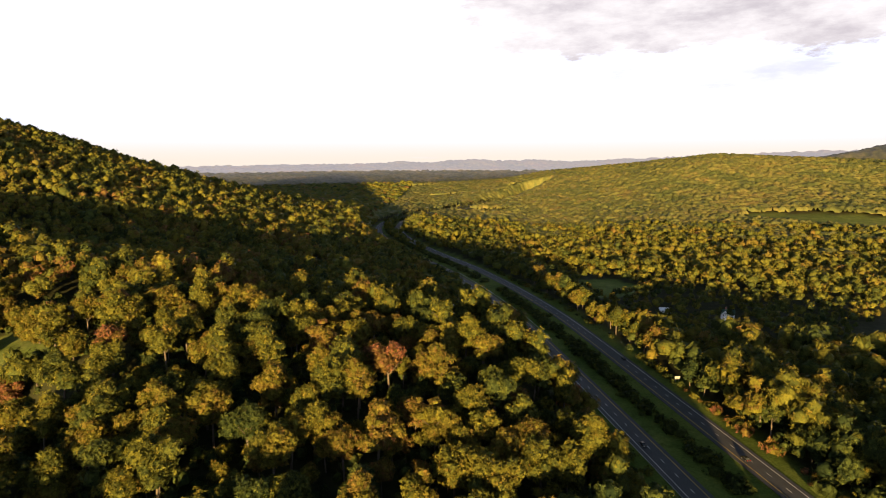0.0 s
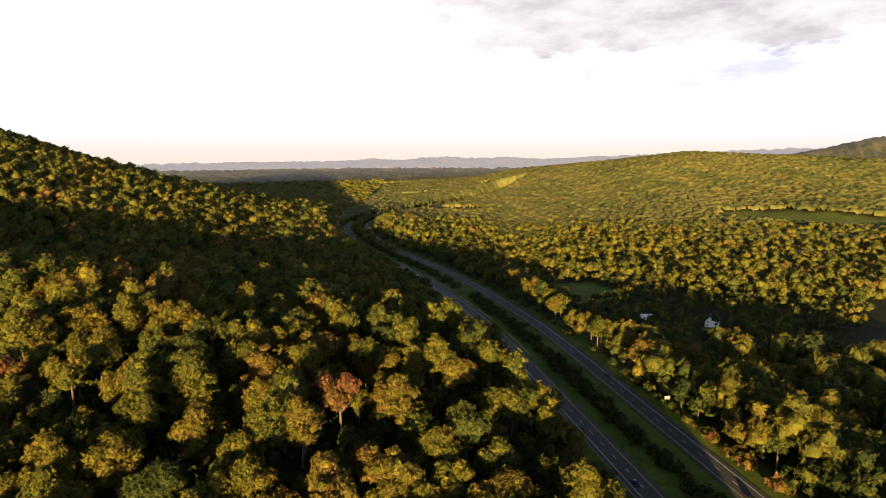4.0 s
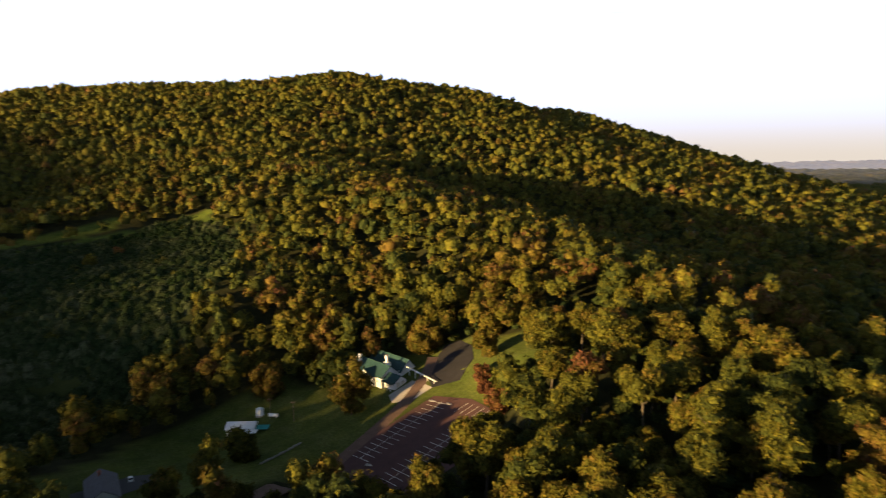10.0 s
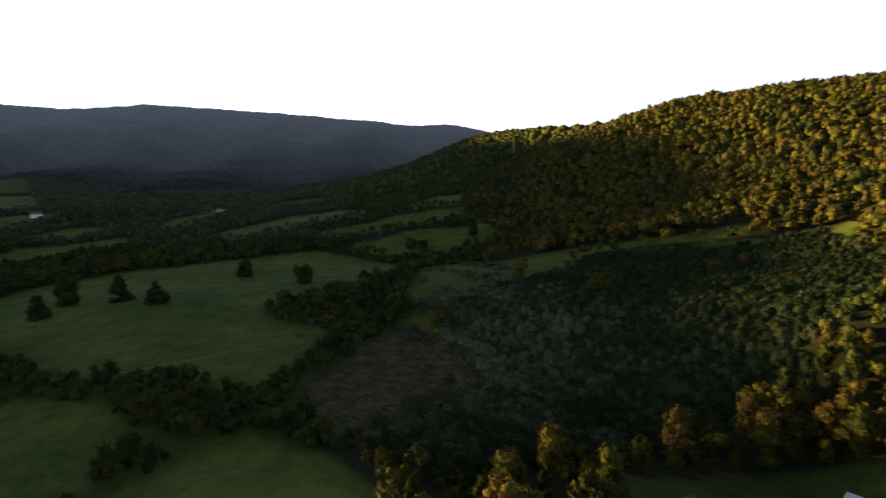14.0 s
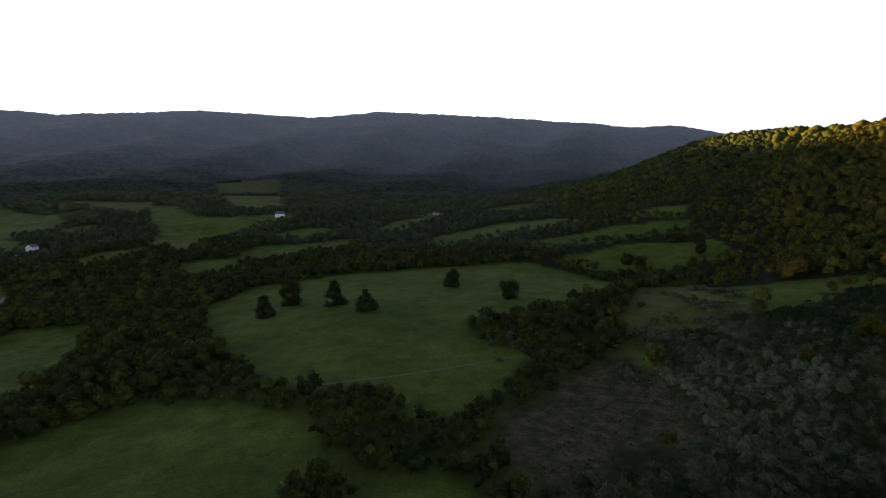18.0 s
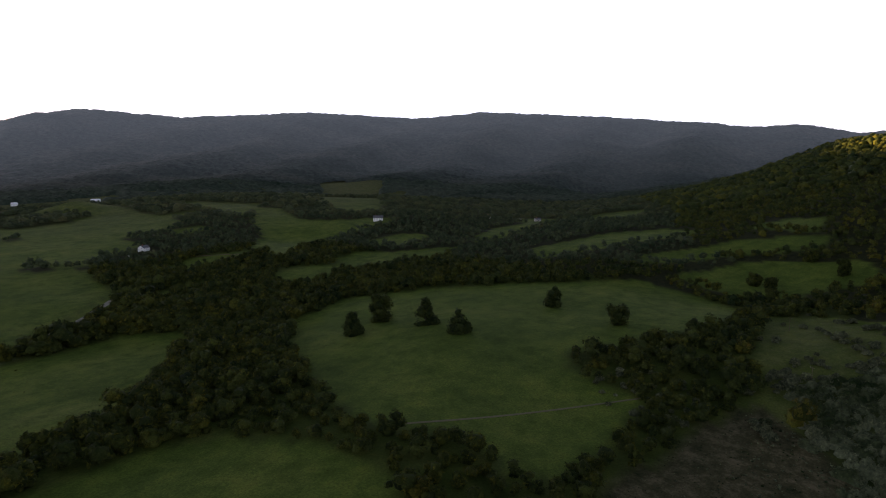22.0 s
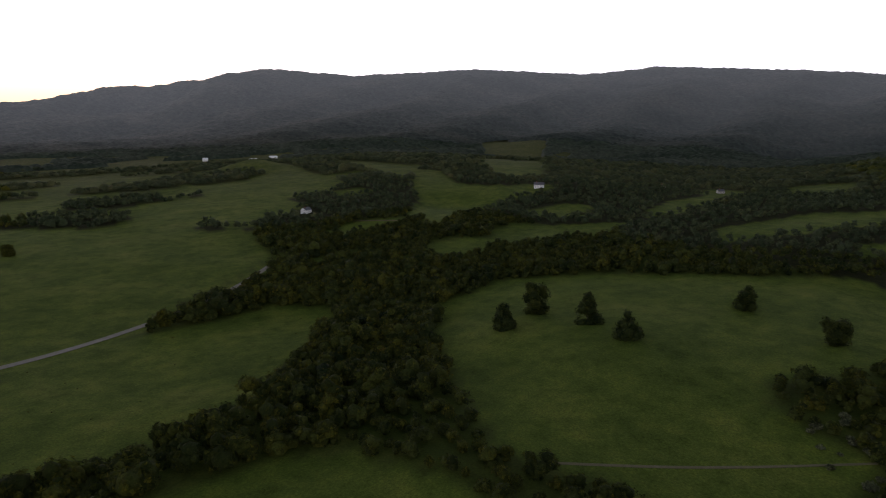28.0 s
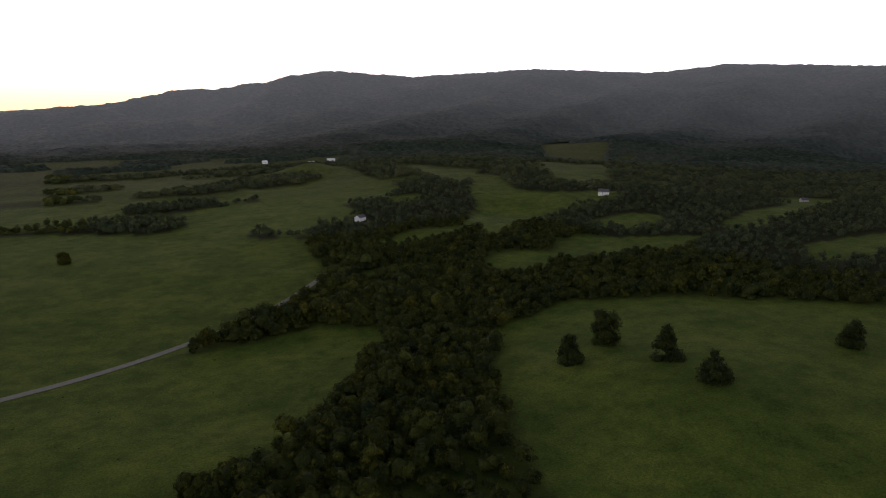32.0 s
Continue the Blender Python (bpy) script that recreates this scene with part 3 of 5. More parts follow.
def lumps(r, centres, sizes):
    """Rough lumps of foliage: vertices, triangles and the lump of each vertex."""
    count = len(centres)
    v = ICO[None] * r.uniform(0.7, 1.25, (count, 12, 1))
    v = np.einsum("nij,nkj->nki", turned(r, count), v) * np.asarray(sizes).reshape(count, 1, -1) + np.asarray(centres)[:, None]
    f = ICO_F[None] + 12 * np.arange(count)[:, None, None]
    return v.reshape(-1, 3), f.reshape(-1, 3), np.repeat(np.arange(count), 12)


def domes(r, centres, sizes):
    """Lumps that stand upright and are open below."""
    count = len(centres)
    a = r.uniform(0, math.tau, count)
    v = ICO[None, 1:] * r.uniform(0.75, 1.25, (count, 11, 1))
    c, s = np.cos(a)[:, None], np.sin(a)[:, None]
    v = np.stack([c * v[..., 0] - s * v[..., 1], s * v[..., 0] + c * v[..., 1], v[..., 2]], -1) * np.asarray(sizes).reshape(count, 1, -1) + np.asarray(centres)[:, None]
    f = ICO_F[5:][None] - 1 + 11 * np.arange(count)[:, None, None]
    return v.reshape(-1, 3), f.reshape(-1, 3), np.repeat(np.arange(count), 11)


def sprays(r, centres, outward, sizes):
    """Leafy sprays: small ragged three-cornered scraps that face outward."""
    count = len(centres)
    a = np.cross(outward, r.normal(size=(count, 3)))
    a /= np.linalg.norm(a, axis=1)[:, None] + 1e-9
    b = np.cross(outward, a)
    s = np.asarray(sizes)[:, None]
    c = np.stack([centres - a * s - b * s * 0.6, centres + a * s - b * s * 0.5, centres + b * s * 1.1], 1)
    c += r.normal(size=c.shape) * s[:, None] * 0.25
    return c.reshape(-1, 3), np.arange(3 * count).reshape(-1, 3)


def crown_shape(r, width, tall, lobes):
    """Centres and radii of the lobes of a broad crown that stands with its middle at the origin."""
    c = r.normal(size=(lobes, 3))
    c /= np.linalg.norm(c, axis=1)[:, None]
    c *= r.uniform(0.2, 0.70, (lobes, 1)) if lobes > 1 else 0.15
    c *= r.uniform(0.75, 1.3, (1, 3)) if lobes > 1 else 1.0
    c[:, 2] = c[:, 2] * 1.15 + 0.1 * r.normal(size=lobes)
    c[:, :2] *= (1 - 0.35 * np.clip(c[:, 2], 0, 1))[:, None]
    rad = r.uniform(0.20, 0.50, lobes) * (1 - 0.3 * np.abs(c[:, 2]))
    return c * (width / 2, width / 2, tall / 2), rad * width / 2 * 1.22 * (14 / lobes) ** 0.36


def crown(r, width, tall, lobes, count, leaf, hue, core=0.8):
    """A crown of many sprays over inner lumps."""
    c, rad = crown_shape(r, width, tall, lobes)
    which = r.choice(lobes, count, p=rad**2 / (rad**2).sum())
    d = r.normal(size=(count, 3))
    d[:, 2] = np.abs(d[:, 2]) * 0.9 - 0.25
    d /= np.linalg.norm(d, axis=1)[:, None]
    at = c[which] + d * rad[which, None] * r.uniform(0.78, 1.1, (count, 1)) * (1, 1, tall / width)
    face = d + r.normal(size=d.shape) * 0.6 + (0, 0, 0.15)
    face /= np.linalg.norm(face, axis=1)[:, None]
    v, f = sprays(r, at, face, r.uniform(0.55, 1.4, count) * leaf)
    lv, lf, _ = domes(r, c, np.stack([rad * core, rad * core, rad * core * tall / width], 1))
    # inner lumps get a tint 0.1 darker, for the shade within the crown
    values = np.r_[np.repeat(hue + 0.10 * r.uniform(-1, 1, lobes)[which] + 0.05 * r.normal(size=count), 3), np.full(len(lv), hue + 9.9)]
    return np.r_[v, lv], np.r_[f, lf + len(v)], values


def trunk_mesh(r, tall):
    """A tapered, slightly bent trunk with a few limbs."""
    verts, faces = [], []

    def limb(a, b, ra, rb, sides=6):
        a, b = np.array(a, float), np.array(b, float)
        along = (b - a) / np.linalg.norm(b - a)
        u = np.cross(along, (0.3, 0.9, 0.2))
        u /= np.linalg.norm(u)
        w = np.cross(along, u)
        start = len(verts)
        for c, rad in ((a, ra), (b, rb)):
            for k in range(sides):
                verts.append(c + rad * (math.cos(k * math.tau / sides) * u + math.sin(k * math.tau / sides) * w))
        for k in range(sides):
            faces.append((start + k, start + (k + 1) % sides, start + sides + (k + 1) % sides, start + sides + k))

    bend = r.normal(size=2) * 0.4
    mid, top = (bend[0], bend[1], tall * 0.5), (bend[0] * 1.6, bend[1] * 1.6, tall * 0.82)
    limb((0, 0, -0.6), mid, 0.36, 0.26)
    limb(mid, top, 0.26, 0.08)
    for k in range(5):
        a = k * 1.3 + r.uniform(0, 0.7)
        z = tall * r.uniform(0.38, 0.6)
        limb((bend[0], bend[1], z), (bend[0] + 3.2 * math.cos(a), bend[1] + 3.2 * math.sin(a), z + tall * 0.2), 0.14, 0.04, 5)
    return mesh("trunk", verts, faces, True)


WOODS_SPLIT = -150
VALLEY_VIEW = np.array((-70.0, 50.0, 150.0))
HOMES = ((-46, 251, 6), (-172, 216, 15), (-232, 142, 13), (-275, 190, 14), (-257, 128, 15), (-257, 257, 20), (-262, 138, 8), (-187, 326, 14), (244, 543, 14), (192, 533, 10), (-525, -832, 20), (-910, -762, 16), (-206, 228, 37), (-186, 238, 20), (-190, 188, 22), (-172, 200, 14), (-158, 188, 13), (-310, 15, 24), (-335, 25, 20), (-372, 38, 14), (-300, -8, 20), (-165, 240, 15), (-242, 224, 14), (-258, 150, 14), (-215, 185, 20), (-235, 200, 16), (-180, 310, 14), (-195, 190, 25), (-208, 170, 20), (-180, 178, 18), (224, 503, 17), (210, 472, 14), (200, 448, 9), (-358, 13, 10), (-215, 117, 18), (-145, 262, 10))


def scatter(cell, inner, outer, seed, hedges=False):
    """Jittered places in the woods between two distances."""
    r = np.random.RandomState(seed)
    a = np.arange(-outer, outer, cell)
    x, y = (c.ravel() + r.uniform(-0.42, 0.42, c.size) * cell for c in np.meshgrid(a - 70, a + 50))
    d, heading = np.hypot(x + 70, y - 50), np.degrees(np.arctan2(-(x + 70), y - 50))
    keep = (d >= inner) & (d < outer) & ((heading > np.where(d < 520, -62, -42)) | (heading < -172) | (d < 270)) & (np.abs(x + 230) < 4700) & (np.abs(y - 80) < 4700)
    keep &= r.uniform(size=len(x)) > 0.06
    x, y = x[keep], y[keep]
    grass, dry = cover(x, y)
    hedge = (y < -15) & (x < -100) & (x > -720) & (y > -760)
    keep = ~grass & ~dry & ~inside(x, y, SHRUBS) & (hedge if hedges else ~hedge)
    if hedges:
        for ox, oy in ((2, 0), (-2, 0), (0, 2), (0, -2)):
            near_grass, near_dry = cover(x + ox, y + oy)
            keep &= ~near_grass & ~near_dry
    for hx, hy, hr in HOMES:
        keep &= np.hypot(x - hx, y - hy) > hr
    x, y = x[keep], y[keep]
    z = land(x, y)
    # drop the far sides of the hills, which the valley cannot see
    seen = np.ones(len(x), bool)
    for f in np.linspace(0.12, 0.97, 36):
        px, py = VALLEY_VIEW[0] + f * (x - VALLEY_VIEW[0]), VALLEY_VIEW[1] + f * (y - VALLEY_VIEW[1])
        seen &= wild(px, py) < VALLEY_VIEW[2] + f * (z + 45 - VALLEY_VIEW[2])
    return x[seen], y[seen], z[seen], r


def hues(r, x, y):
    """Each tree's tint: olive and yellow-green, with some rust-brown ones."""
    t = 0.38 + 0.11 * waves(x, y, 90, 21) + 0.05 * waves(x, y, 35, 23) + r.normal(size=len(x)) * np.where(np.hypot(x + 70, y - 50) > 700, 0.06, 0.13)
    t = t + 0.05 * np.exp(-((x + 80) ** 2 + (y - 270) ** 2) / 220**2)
    # trees at the knoll's south-west foot tinted darker to stand in for shade
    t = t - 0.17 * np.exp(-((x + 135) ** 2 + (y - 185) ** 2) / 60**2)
    rust = r.uniform(size=len(x)) < 0.025 + 0.03 * waves(x, y, 160, 22) - 0.025 * (x > 60)
    t = t + 0.05 * ((x < -110) & (y > 90)) - 0.16 * (y < -10) - 0.12 * ((y < -15) & (x > -720) & (y > -760)) + np.where(x > 60, np.where(y > 640, 0.06, -0.02), 0)
    return np.where(rust & (y > -10), r.uniform(0.56, 0.72, len(x)), np.clip(t, 0.02, np.where(x > 60, 0.60, 0.72)))


def wood_stuff(name, label, parts_of, mat=LEAF, category="woods", kind="stuff", smooth=True):
    v, f, t, at = [], [], [], 0
    for pv, pf, pt in parts_of:
        v.append(pv), f.append(pf + at), t.append(pt)
        at += len(pv)
    me = mesh(name, np.concatenate(v), np.concatenate(f), smooth)
    tint(me, np.concatenate(t))
    me.materials.append(mat)
    return tagged(new(name, me), label, category, kind=kind)


def girth(x, y):
    """Trees are lower along the hedges of the valley fields. East of the highway a tall roadside row is sized to shade
    the low trees behind it.
    """
    east = np.where((x > 105) & (y > 430) & (y < 760 - 0.45 * (x - 100)) & (x < 420), 0.62, np.where((x > 130) & (x < 330) & (y > 180) & (y < 430), 1.3, 1.0))
    east = np.where((x < -205) & (x > -440) & (y < -440) & (y > -640), 1.3, east)
    return east * np.where((x < -470) & (y < 40) & (y > -1150) & (x > -1250), 0.68, np.where((y < -20) & (x < -100), np.where((x < -215) & (x > -480) & (y > -235), 0.56, 0.8), np.where((x < -120) & (x > -290) & (y < 66), 0.55, 1.0)))


def uneven(r, count):
    """Shares of full growth: young trees in the gaps between old ones."""
    return np.where(r.uniform(size=count) < 0.5, r.uniform(0.0, 0.35, count), r.uniform(0.55, 1.0, count))


# patterns of whole trees, drawn from when the middle distance is planted
def planted(x, y, z, r, patterns, trees_low, trees_high, hue, mixed_ages=False):
    which, spin, size = r.randint(len(patterns), size=len(x)), r.uniform(0, math.tau, len(x)), (trees_low + (trees_high - trees_low) * (uneven(r, len(x)) if mixed_ages else r.uniform(size=len(x)))) * girth(x, y)
    for k, (pv, pf, pt) in enumerate(patterns):
        i = np.nonzero(which == k)[0]
        if not len(i):
            continue
        c, s = np.cos(spin[i])[:, None], np.sin(spin[i])[:, None]
        q = np.stack([c * pv[:, 0] - s * pv[:, 1], s * pv[:, 0] + c * pv[:, 1], np.broadcast_to(pv[:, 2], (len(i), len(pv)))], -1) * size[i, None, None]
        q += np.stack([x[i], y[i], z[i]], 1)[:, None]
        yield q.reshape(-1, 3), (pf[None] + len(pv) * np.arange(len(i))[:, None, None]).reshape(-1, 3), (pt[None] + hue[i, None]).ravel()


def pattern(r, width, tall, base, lobes, count, leaf):
    v, f, t = crown(r, width, tall, lobes, count, leaf, 0.0)
    return v + (0, 0, base + tall / 2), f, t


def lump_pattern(r, width, tall, base, lobes):
    c, rad = crown_shape(r, width, tall, lobes)
    v, f, w = domes(r, c + (0, 0, base + tall / 2), np.stack([rad * 1.1, rad * 1.1, rad * 1.1 * tall / width], 1))
    return v, f, (0.08 * r.normal(size=lobes))[w]


NEAR, MIDDLE, FAR, EDGE = 360, 760, 2050, 4720
# single trees of the knoll
tx, ty, tz, tr = scatter(10.0, 0, NEAR, 31)
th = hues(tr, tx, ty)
# the slope below the knoll lies out of sight of the road and the valley; only its upper edge matters
out_of_sight = (ty < 140) & (tx > -150)
keep = ~(out_of_sight & (ty < 50))
tx, ty, tz, th, out_of_sight = tx[keep], ty[keep], tz[keep], th[keep], out_of_sight[keep]
order = np.argsort(np.hypot((tx + 60) * 0.75, ty - 235) + 1000 * out_of_sight)
single, rest = order[:300], order[300:]
kinds = []
for k in range(12):
    r = np.random.RandomState(100 + k)
    wide, tall = r.uniform(11, 16), r.uniform(10, 14)
    lift = r.uniform(3.5, 6.0)
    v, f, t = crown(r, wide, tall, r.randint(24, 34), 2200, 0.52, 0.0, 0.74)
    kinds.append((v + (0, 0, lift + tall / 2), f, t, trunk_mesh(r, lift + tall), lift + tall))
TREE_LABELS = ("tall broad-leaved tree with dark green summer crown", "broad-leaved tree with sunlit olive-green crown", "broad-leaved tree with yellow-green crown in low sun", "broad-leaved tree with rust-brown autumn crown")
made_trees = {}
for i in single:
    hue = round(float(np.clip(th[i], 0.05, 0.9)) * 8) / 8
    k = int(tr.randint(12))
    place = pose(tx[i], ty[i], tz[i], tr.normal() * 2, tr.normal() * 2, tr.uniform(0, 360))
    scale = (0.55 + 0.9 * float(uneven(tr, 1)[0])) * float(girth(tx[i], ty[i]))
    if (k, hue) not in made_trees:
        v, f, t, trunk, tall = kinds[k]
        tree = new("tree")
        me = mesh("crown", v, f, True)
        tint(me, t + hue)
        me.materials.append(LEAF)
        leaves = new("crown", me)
        leaves.parent = tree
        if not trunk.materials:
            trunk.materials.append(BARK)
        stem = new("trunk", trunk)
        stem.parent = tree
        tagged(tree, TREE_LABELS[0 if hue < 0.2 else 1 if hue < 0.45 else 2 if hue < 0.6 else 3], "tree", "trees on the wooded knoll")
        made_trees[k, hue] = tree
    else:
        tree = copy_thing(made_trees[k, hue], Matrix())
    tree.matrix_basis = place @ Matrix.Scale(scale, 4)

r = np.random.RandomState(17)
edge_line = beside(WEST_LANE, HIGHWAY_GAP + 19)
stations = [p for p in edge_line if 150 < p[1] < 640]
for p in stations:
    if r.uniform() < 0.3:
        continue
    (k, hue), model = list(made_trees.items())[r.randint(len(made_trees))]
    if hue > 0.65:
        continue
    tree = copy_thing(model, Matrix())
    x, y = p[0] + r.uniform(-1, 13), p[1] + r.uniform(-3, 3)
    tree.matrix_basis = pose(x, y, height(x, y) - 1.0, 0, 0, r.uniform(0, 360)) @ Matrix.Scale(r.uniform(0.8, 1.35), 4)
    tagged(tree, "sunlit broad-leaved tree beside the highway", "tree", "trees along the highway")

r = np.random.RandomState(5)
shapes = [pattern(r, r.uniform(10, 14.5), r.uniform(12, 16), r.uniform(2, 4.5), 11, 400, 0.82) for _ in range(10)]
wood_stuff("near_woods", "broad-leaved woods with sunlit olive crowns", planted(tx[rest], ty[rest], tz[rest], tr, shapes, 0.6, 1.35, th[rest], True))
# the wooded slope that falls from the knoll towards the south
x, y, z, r = scatter(9.5, 0, 300, 47)
keep = (y < 92) & (x > -112) & (x < 150)
x, y, z = x[keep], y[keep], z[keep]
shapes = [pattern(r, r.uniform(10, 14), r.uniform(9, 12), r.uniform(0, 2), 5, 110, 1.1) for _ in range(10)]
wood_stuff("slope_foot_woods", "olive broad-leaved woods below the knoll", planted(x, y, z, r, shapes, 0.6, 1.15, hues(r, x, y)))
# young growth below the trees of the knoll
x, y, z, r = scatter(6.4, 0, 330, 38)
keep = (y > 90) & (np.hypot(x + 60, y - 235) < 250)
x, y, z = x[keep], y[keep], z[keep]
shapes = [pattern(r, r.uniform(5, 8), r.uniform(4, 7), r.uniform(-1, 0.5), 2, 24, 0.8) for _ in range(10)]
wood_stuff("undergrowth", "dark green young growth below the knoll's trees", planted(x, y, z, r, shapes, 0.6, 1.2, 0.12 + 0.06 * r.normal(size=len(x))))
x, y, z, r = scatter(11.0, NEAR, MIDDLE, 32)
shapes = [pattern(r, r.uniform(9.5, 14), r.uniform(10, 14), r.uniform(1, 3.5), 4, 62, 1.3) for _ in range(14)]
wood_stuff("middle_woods", "broad-leaved woods on slopes and along fields", planted(x, y, z, r, shapes, 0.75, 1.3, hues(r, x, y)))
x, y, z, r = scatter(9.2, 0, 1000, 37, True)
shapes = [pattern(r, r.uniform(13, 18), r.uniform(12, 17), r.uniform(-2, 0), 7, 190, 1.05) for _ in range(14)]
wood_stuff("hedge_woods", "dark green hedgerow trees and copses between pastures", planted(x, y, z, r, shapes, 0.65, 1.35, 0.20 + 0.05 * waves(x, y, 90, 21) + 0.07 * r.normal(size=len(x))))


def plant_both(name, label, x, y, z, r, shapes, low, high, mat=SLOPE):
    """The woods of one distance, those of the hills and, greyed for haze, those of the southern valley."""
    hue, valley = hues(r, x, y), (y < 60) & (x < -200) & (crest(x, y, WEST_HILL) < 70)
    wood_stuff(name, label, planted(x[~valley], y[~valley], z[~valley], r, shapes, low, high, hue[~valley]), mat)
    wood_stuff("valley_" + name, "grey-green woods and hedges of the valley, greyed as by haze", planted(x[valley], y[valley], z[valley], r, shapes, low, high, hue[valley]), HAZY_VALLEY)


x, y, z, r = scatter(10.6, MIDDLE, 1260, 33)
shapes = [pattern(r, r.uniform(10, 14), r.uniform(10, 13.5), r.uniform(0, 2), 2, 24, 1.7) for _ in range(16)]
plant_both("slope_woods", "dense woods covering the hill slopes", x, y, z, r, shapes, 0.7, 1.25)
x, y, z, r = scatter(12.8, 1260, FAR, 36)
west = x < WOODS_SPLIT
x, y, z = x[west], y[west], z[west]
shapes = [lump_pattern(r, r.uniform(13, 17), r.uniform(10, 13), r.uniform(0, 2), 1) for _ in range(16)]
plant_both("hill_woods", "dense woods covering the hillsides", x, y, z, r, shapes, 0.7, 1.25, HILL)
x, y, z, r = scatter(15.0, FAR, 2950, 34)
north = (y > 400) & (x < WOODS_SPLIT)
x, y, z = x[north], y[north], z[north]
shapes = [lump_pattern(r, r.uniform(17, 22), r.uniform(11, 15), 0, 1) for _ in range(14)]
wood_stuff("far_woods", "distant woods on the plain", planted(x, y, z, r, shapes, 0.7, 1.3, hues(r, x, y)), HILL)


def crown_tops(r, x, y, cell, wide, tall):
    """Height of a closed canopy of jittered crowns at each place, and each crown's own number from -1 to 1."""
    i0, j0 = math.floor(x.min() / cell) - 2, math.floor(y.min() / cell) - 2
    n = (int(math.ceil(x.max() / cell)) - i0 + 3, int(math.ceil(y.max() / cell)) - j0 + 3)
    ox, oy, w, h, own = r.uniform(0.1, 0.9, n), r.uniform(0.1, 0.9, n), r.uniform(*wide, n) * cell, r.uniform(*tall, n), r.uniform(-1, 1, n)
    ix, iy = np.floor(x / cell).astype(int) - i0, np.floor(y / cell).astype(int) - j0
    top, crown_of = np.zeros(x.shape), np.zeros(x.shape)
    for a in (-1, 0, 1):
        for b in (-1, 0, 1):
            jx, jy = ix + a, iy + b
            d = np.hypot(x - (jx + i0 + ox[jx, jy]) * cell, y - (jy + j0 + oy[jx, jy]) * cell) / w[jx, jy]
            rise = h[jx, jy] * np.sqrt(np.clip(1 - d * d, 0, 1))
            crown_of = np.where(rise > top, own[jx, jy], crown_of)
            top = np.maximum(top, rise)
    return top, crown_of


def closed_woods(name, label, low, high, near, far, step, row, cell, mat, seed):
    """Woods seen from afar as one canopy, crown beside crown, open over the fields."""
    r = np.random.RandomState(seed)
    turn, out_to = np.meshgrid(np.radians(np.arange(low, high, step)), np.arange(near, far, row))
    out_to = out_to + r.uniform(-0.25, 0.25, out_to.shape) * row
    x, y = -70 - np.sin(turn) * out_to, 50 + np.cos(turn) * out_to
    ground = land(x, y)
    top, own = crown_tops(r, x, y, cell, (0.55, 0.9), (2.5, 9.0))
    grass, _ = cover(x.ravel(), y.ravel())
    seen = (x > WOODS_SPLIT) & (out_to > near + 140 + 130 * waves(x, y, 230, 7))
    for f in np.linspace(0.12, 0.97, 36):
        px, py = VALLEY_VIEW[0] + f * (x - VALLEY_VIEW[0]), VALLEY_VIEW[1] + f * (y - VALLEY_VIEW[1])
        seen &= wild(px, py) < VALLEY_VIEW[2] + f * (ground + 45 - VALLEY_VIEW[2])
    bare = grass.reshape(x.shape)
    rim = sum(np.roll(bare, k, a) for k in (1, -1) for a in (0, 1)) > 0
    z = ground + np.where(bare, -2, np.where(rim, 1 + 0.6 * top, 5 + top)) + r.uniform(-0.7, 0.7, x.shape)
    across = x.shape[1]
    cells = (np.arange(x.shape[0] - 1)[:, None] * across + np.arange(across - 1)[None]).ravel()
    gone = grass | ~seen.ravel()
    cells = cells[~(gone[cells] | gone[cells + 1] | gone[cells + across] | gone[cells + across + 1])]
    used, f = np.unique(np.stack([cells, cells + across, cells + across + 1, cells + 1], 1), return_inverse=True)
    f = f.reshape(-1, 4)
    me = mesh(name, np.stack([x.ravel(), y.ravel(), z.ravel()], 1)[used], f, True)
    tint(me, (0.40 + 0.13 * waves(x, y, 90, 21) + 0.10 * waves(x, y, 300, 23) + 0.19 * own).ravel()[used] + 10.0)
    me.materials.append(mat)
    return tagged(new(name, me), label, "woods", kind="stuff")


closed_woods("eastern_woods", "sunlit yellow-green woods covering the eastern hill, paled as by haze", -48.0, 14.0, 990, 2960, 0.13, 4.8, 10.5, HAZY_EAST, 35)


def far_canopy(name, label, low, high, near, far, mat, seed, step=0.22, row=34.0, rough=6.0, category="backdrop", kind="structure"):
    """Far woods as one sheet of closed canopy between two headings and two distances, open over the fields."""
    r = np.random.RandomState(seed)
    turn, out_to = np.meshgrid(np.radians(np.arange(low, high, step)), np.r_[near - 40, np.arange(near, far, row)])
    out_to = out_to + r.uniform(-0.3, 0.3, out_to.shape) * row
    x, y = -70 - np.sin(turn) * out_to, 50 + np.cos(turn) * out_to
    z = land(x, y) + 8 + r.uniform(-rough, rough, x.shape) + 2.5 * waves(x, y, 160, 12)
    grass, _ = cover(x.ravel(), y.ravel())
    grass &= out_to.ravel() < 3000
    z = np.where(grass.reshape(x.shape), land(x, y) - 2, z)
    z[0] -= 30
    rows_of, across = x.shape
    cells = (np.arange(rows_of - 1)[:, None] * across + np.arange(across - 1)[None]).ravel()
    cells = cells[~(grass[cells] & grass[cells + 1] & grass[cells + across] & grass[cells + across + 1])]
    me = mesh(name, np.stack([x.ravel(), y.ravel(), z.ravel()], 1), np.stack([cells, cells + across, cells + across + 1, cells + 1], 1), True)
    tint(me, 0.42 + 0.26 * waves(x, y, 420, 13).ravel() + 0.16 * r.normal(size=x.size))
    me.materials.append(mat)
    return tagged(new(name, me), label, category, kind=kind)


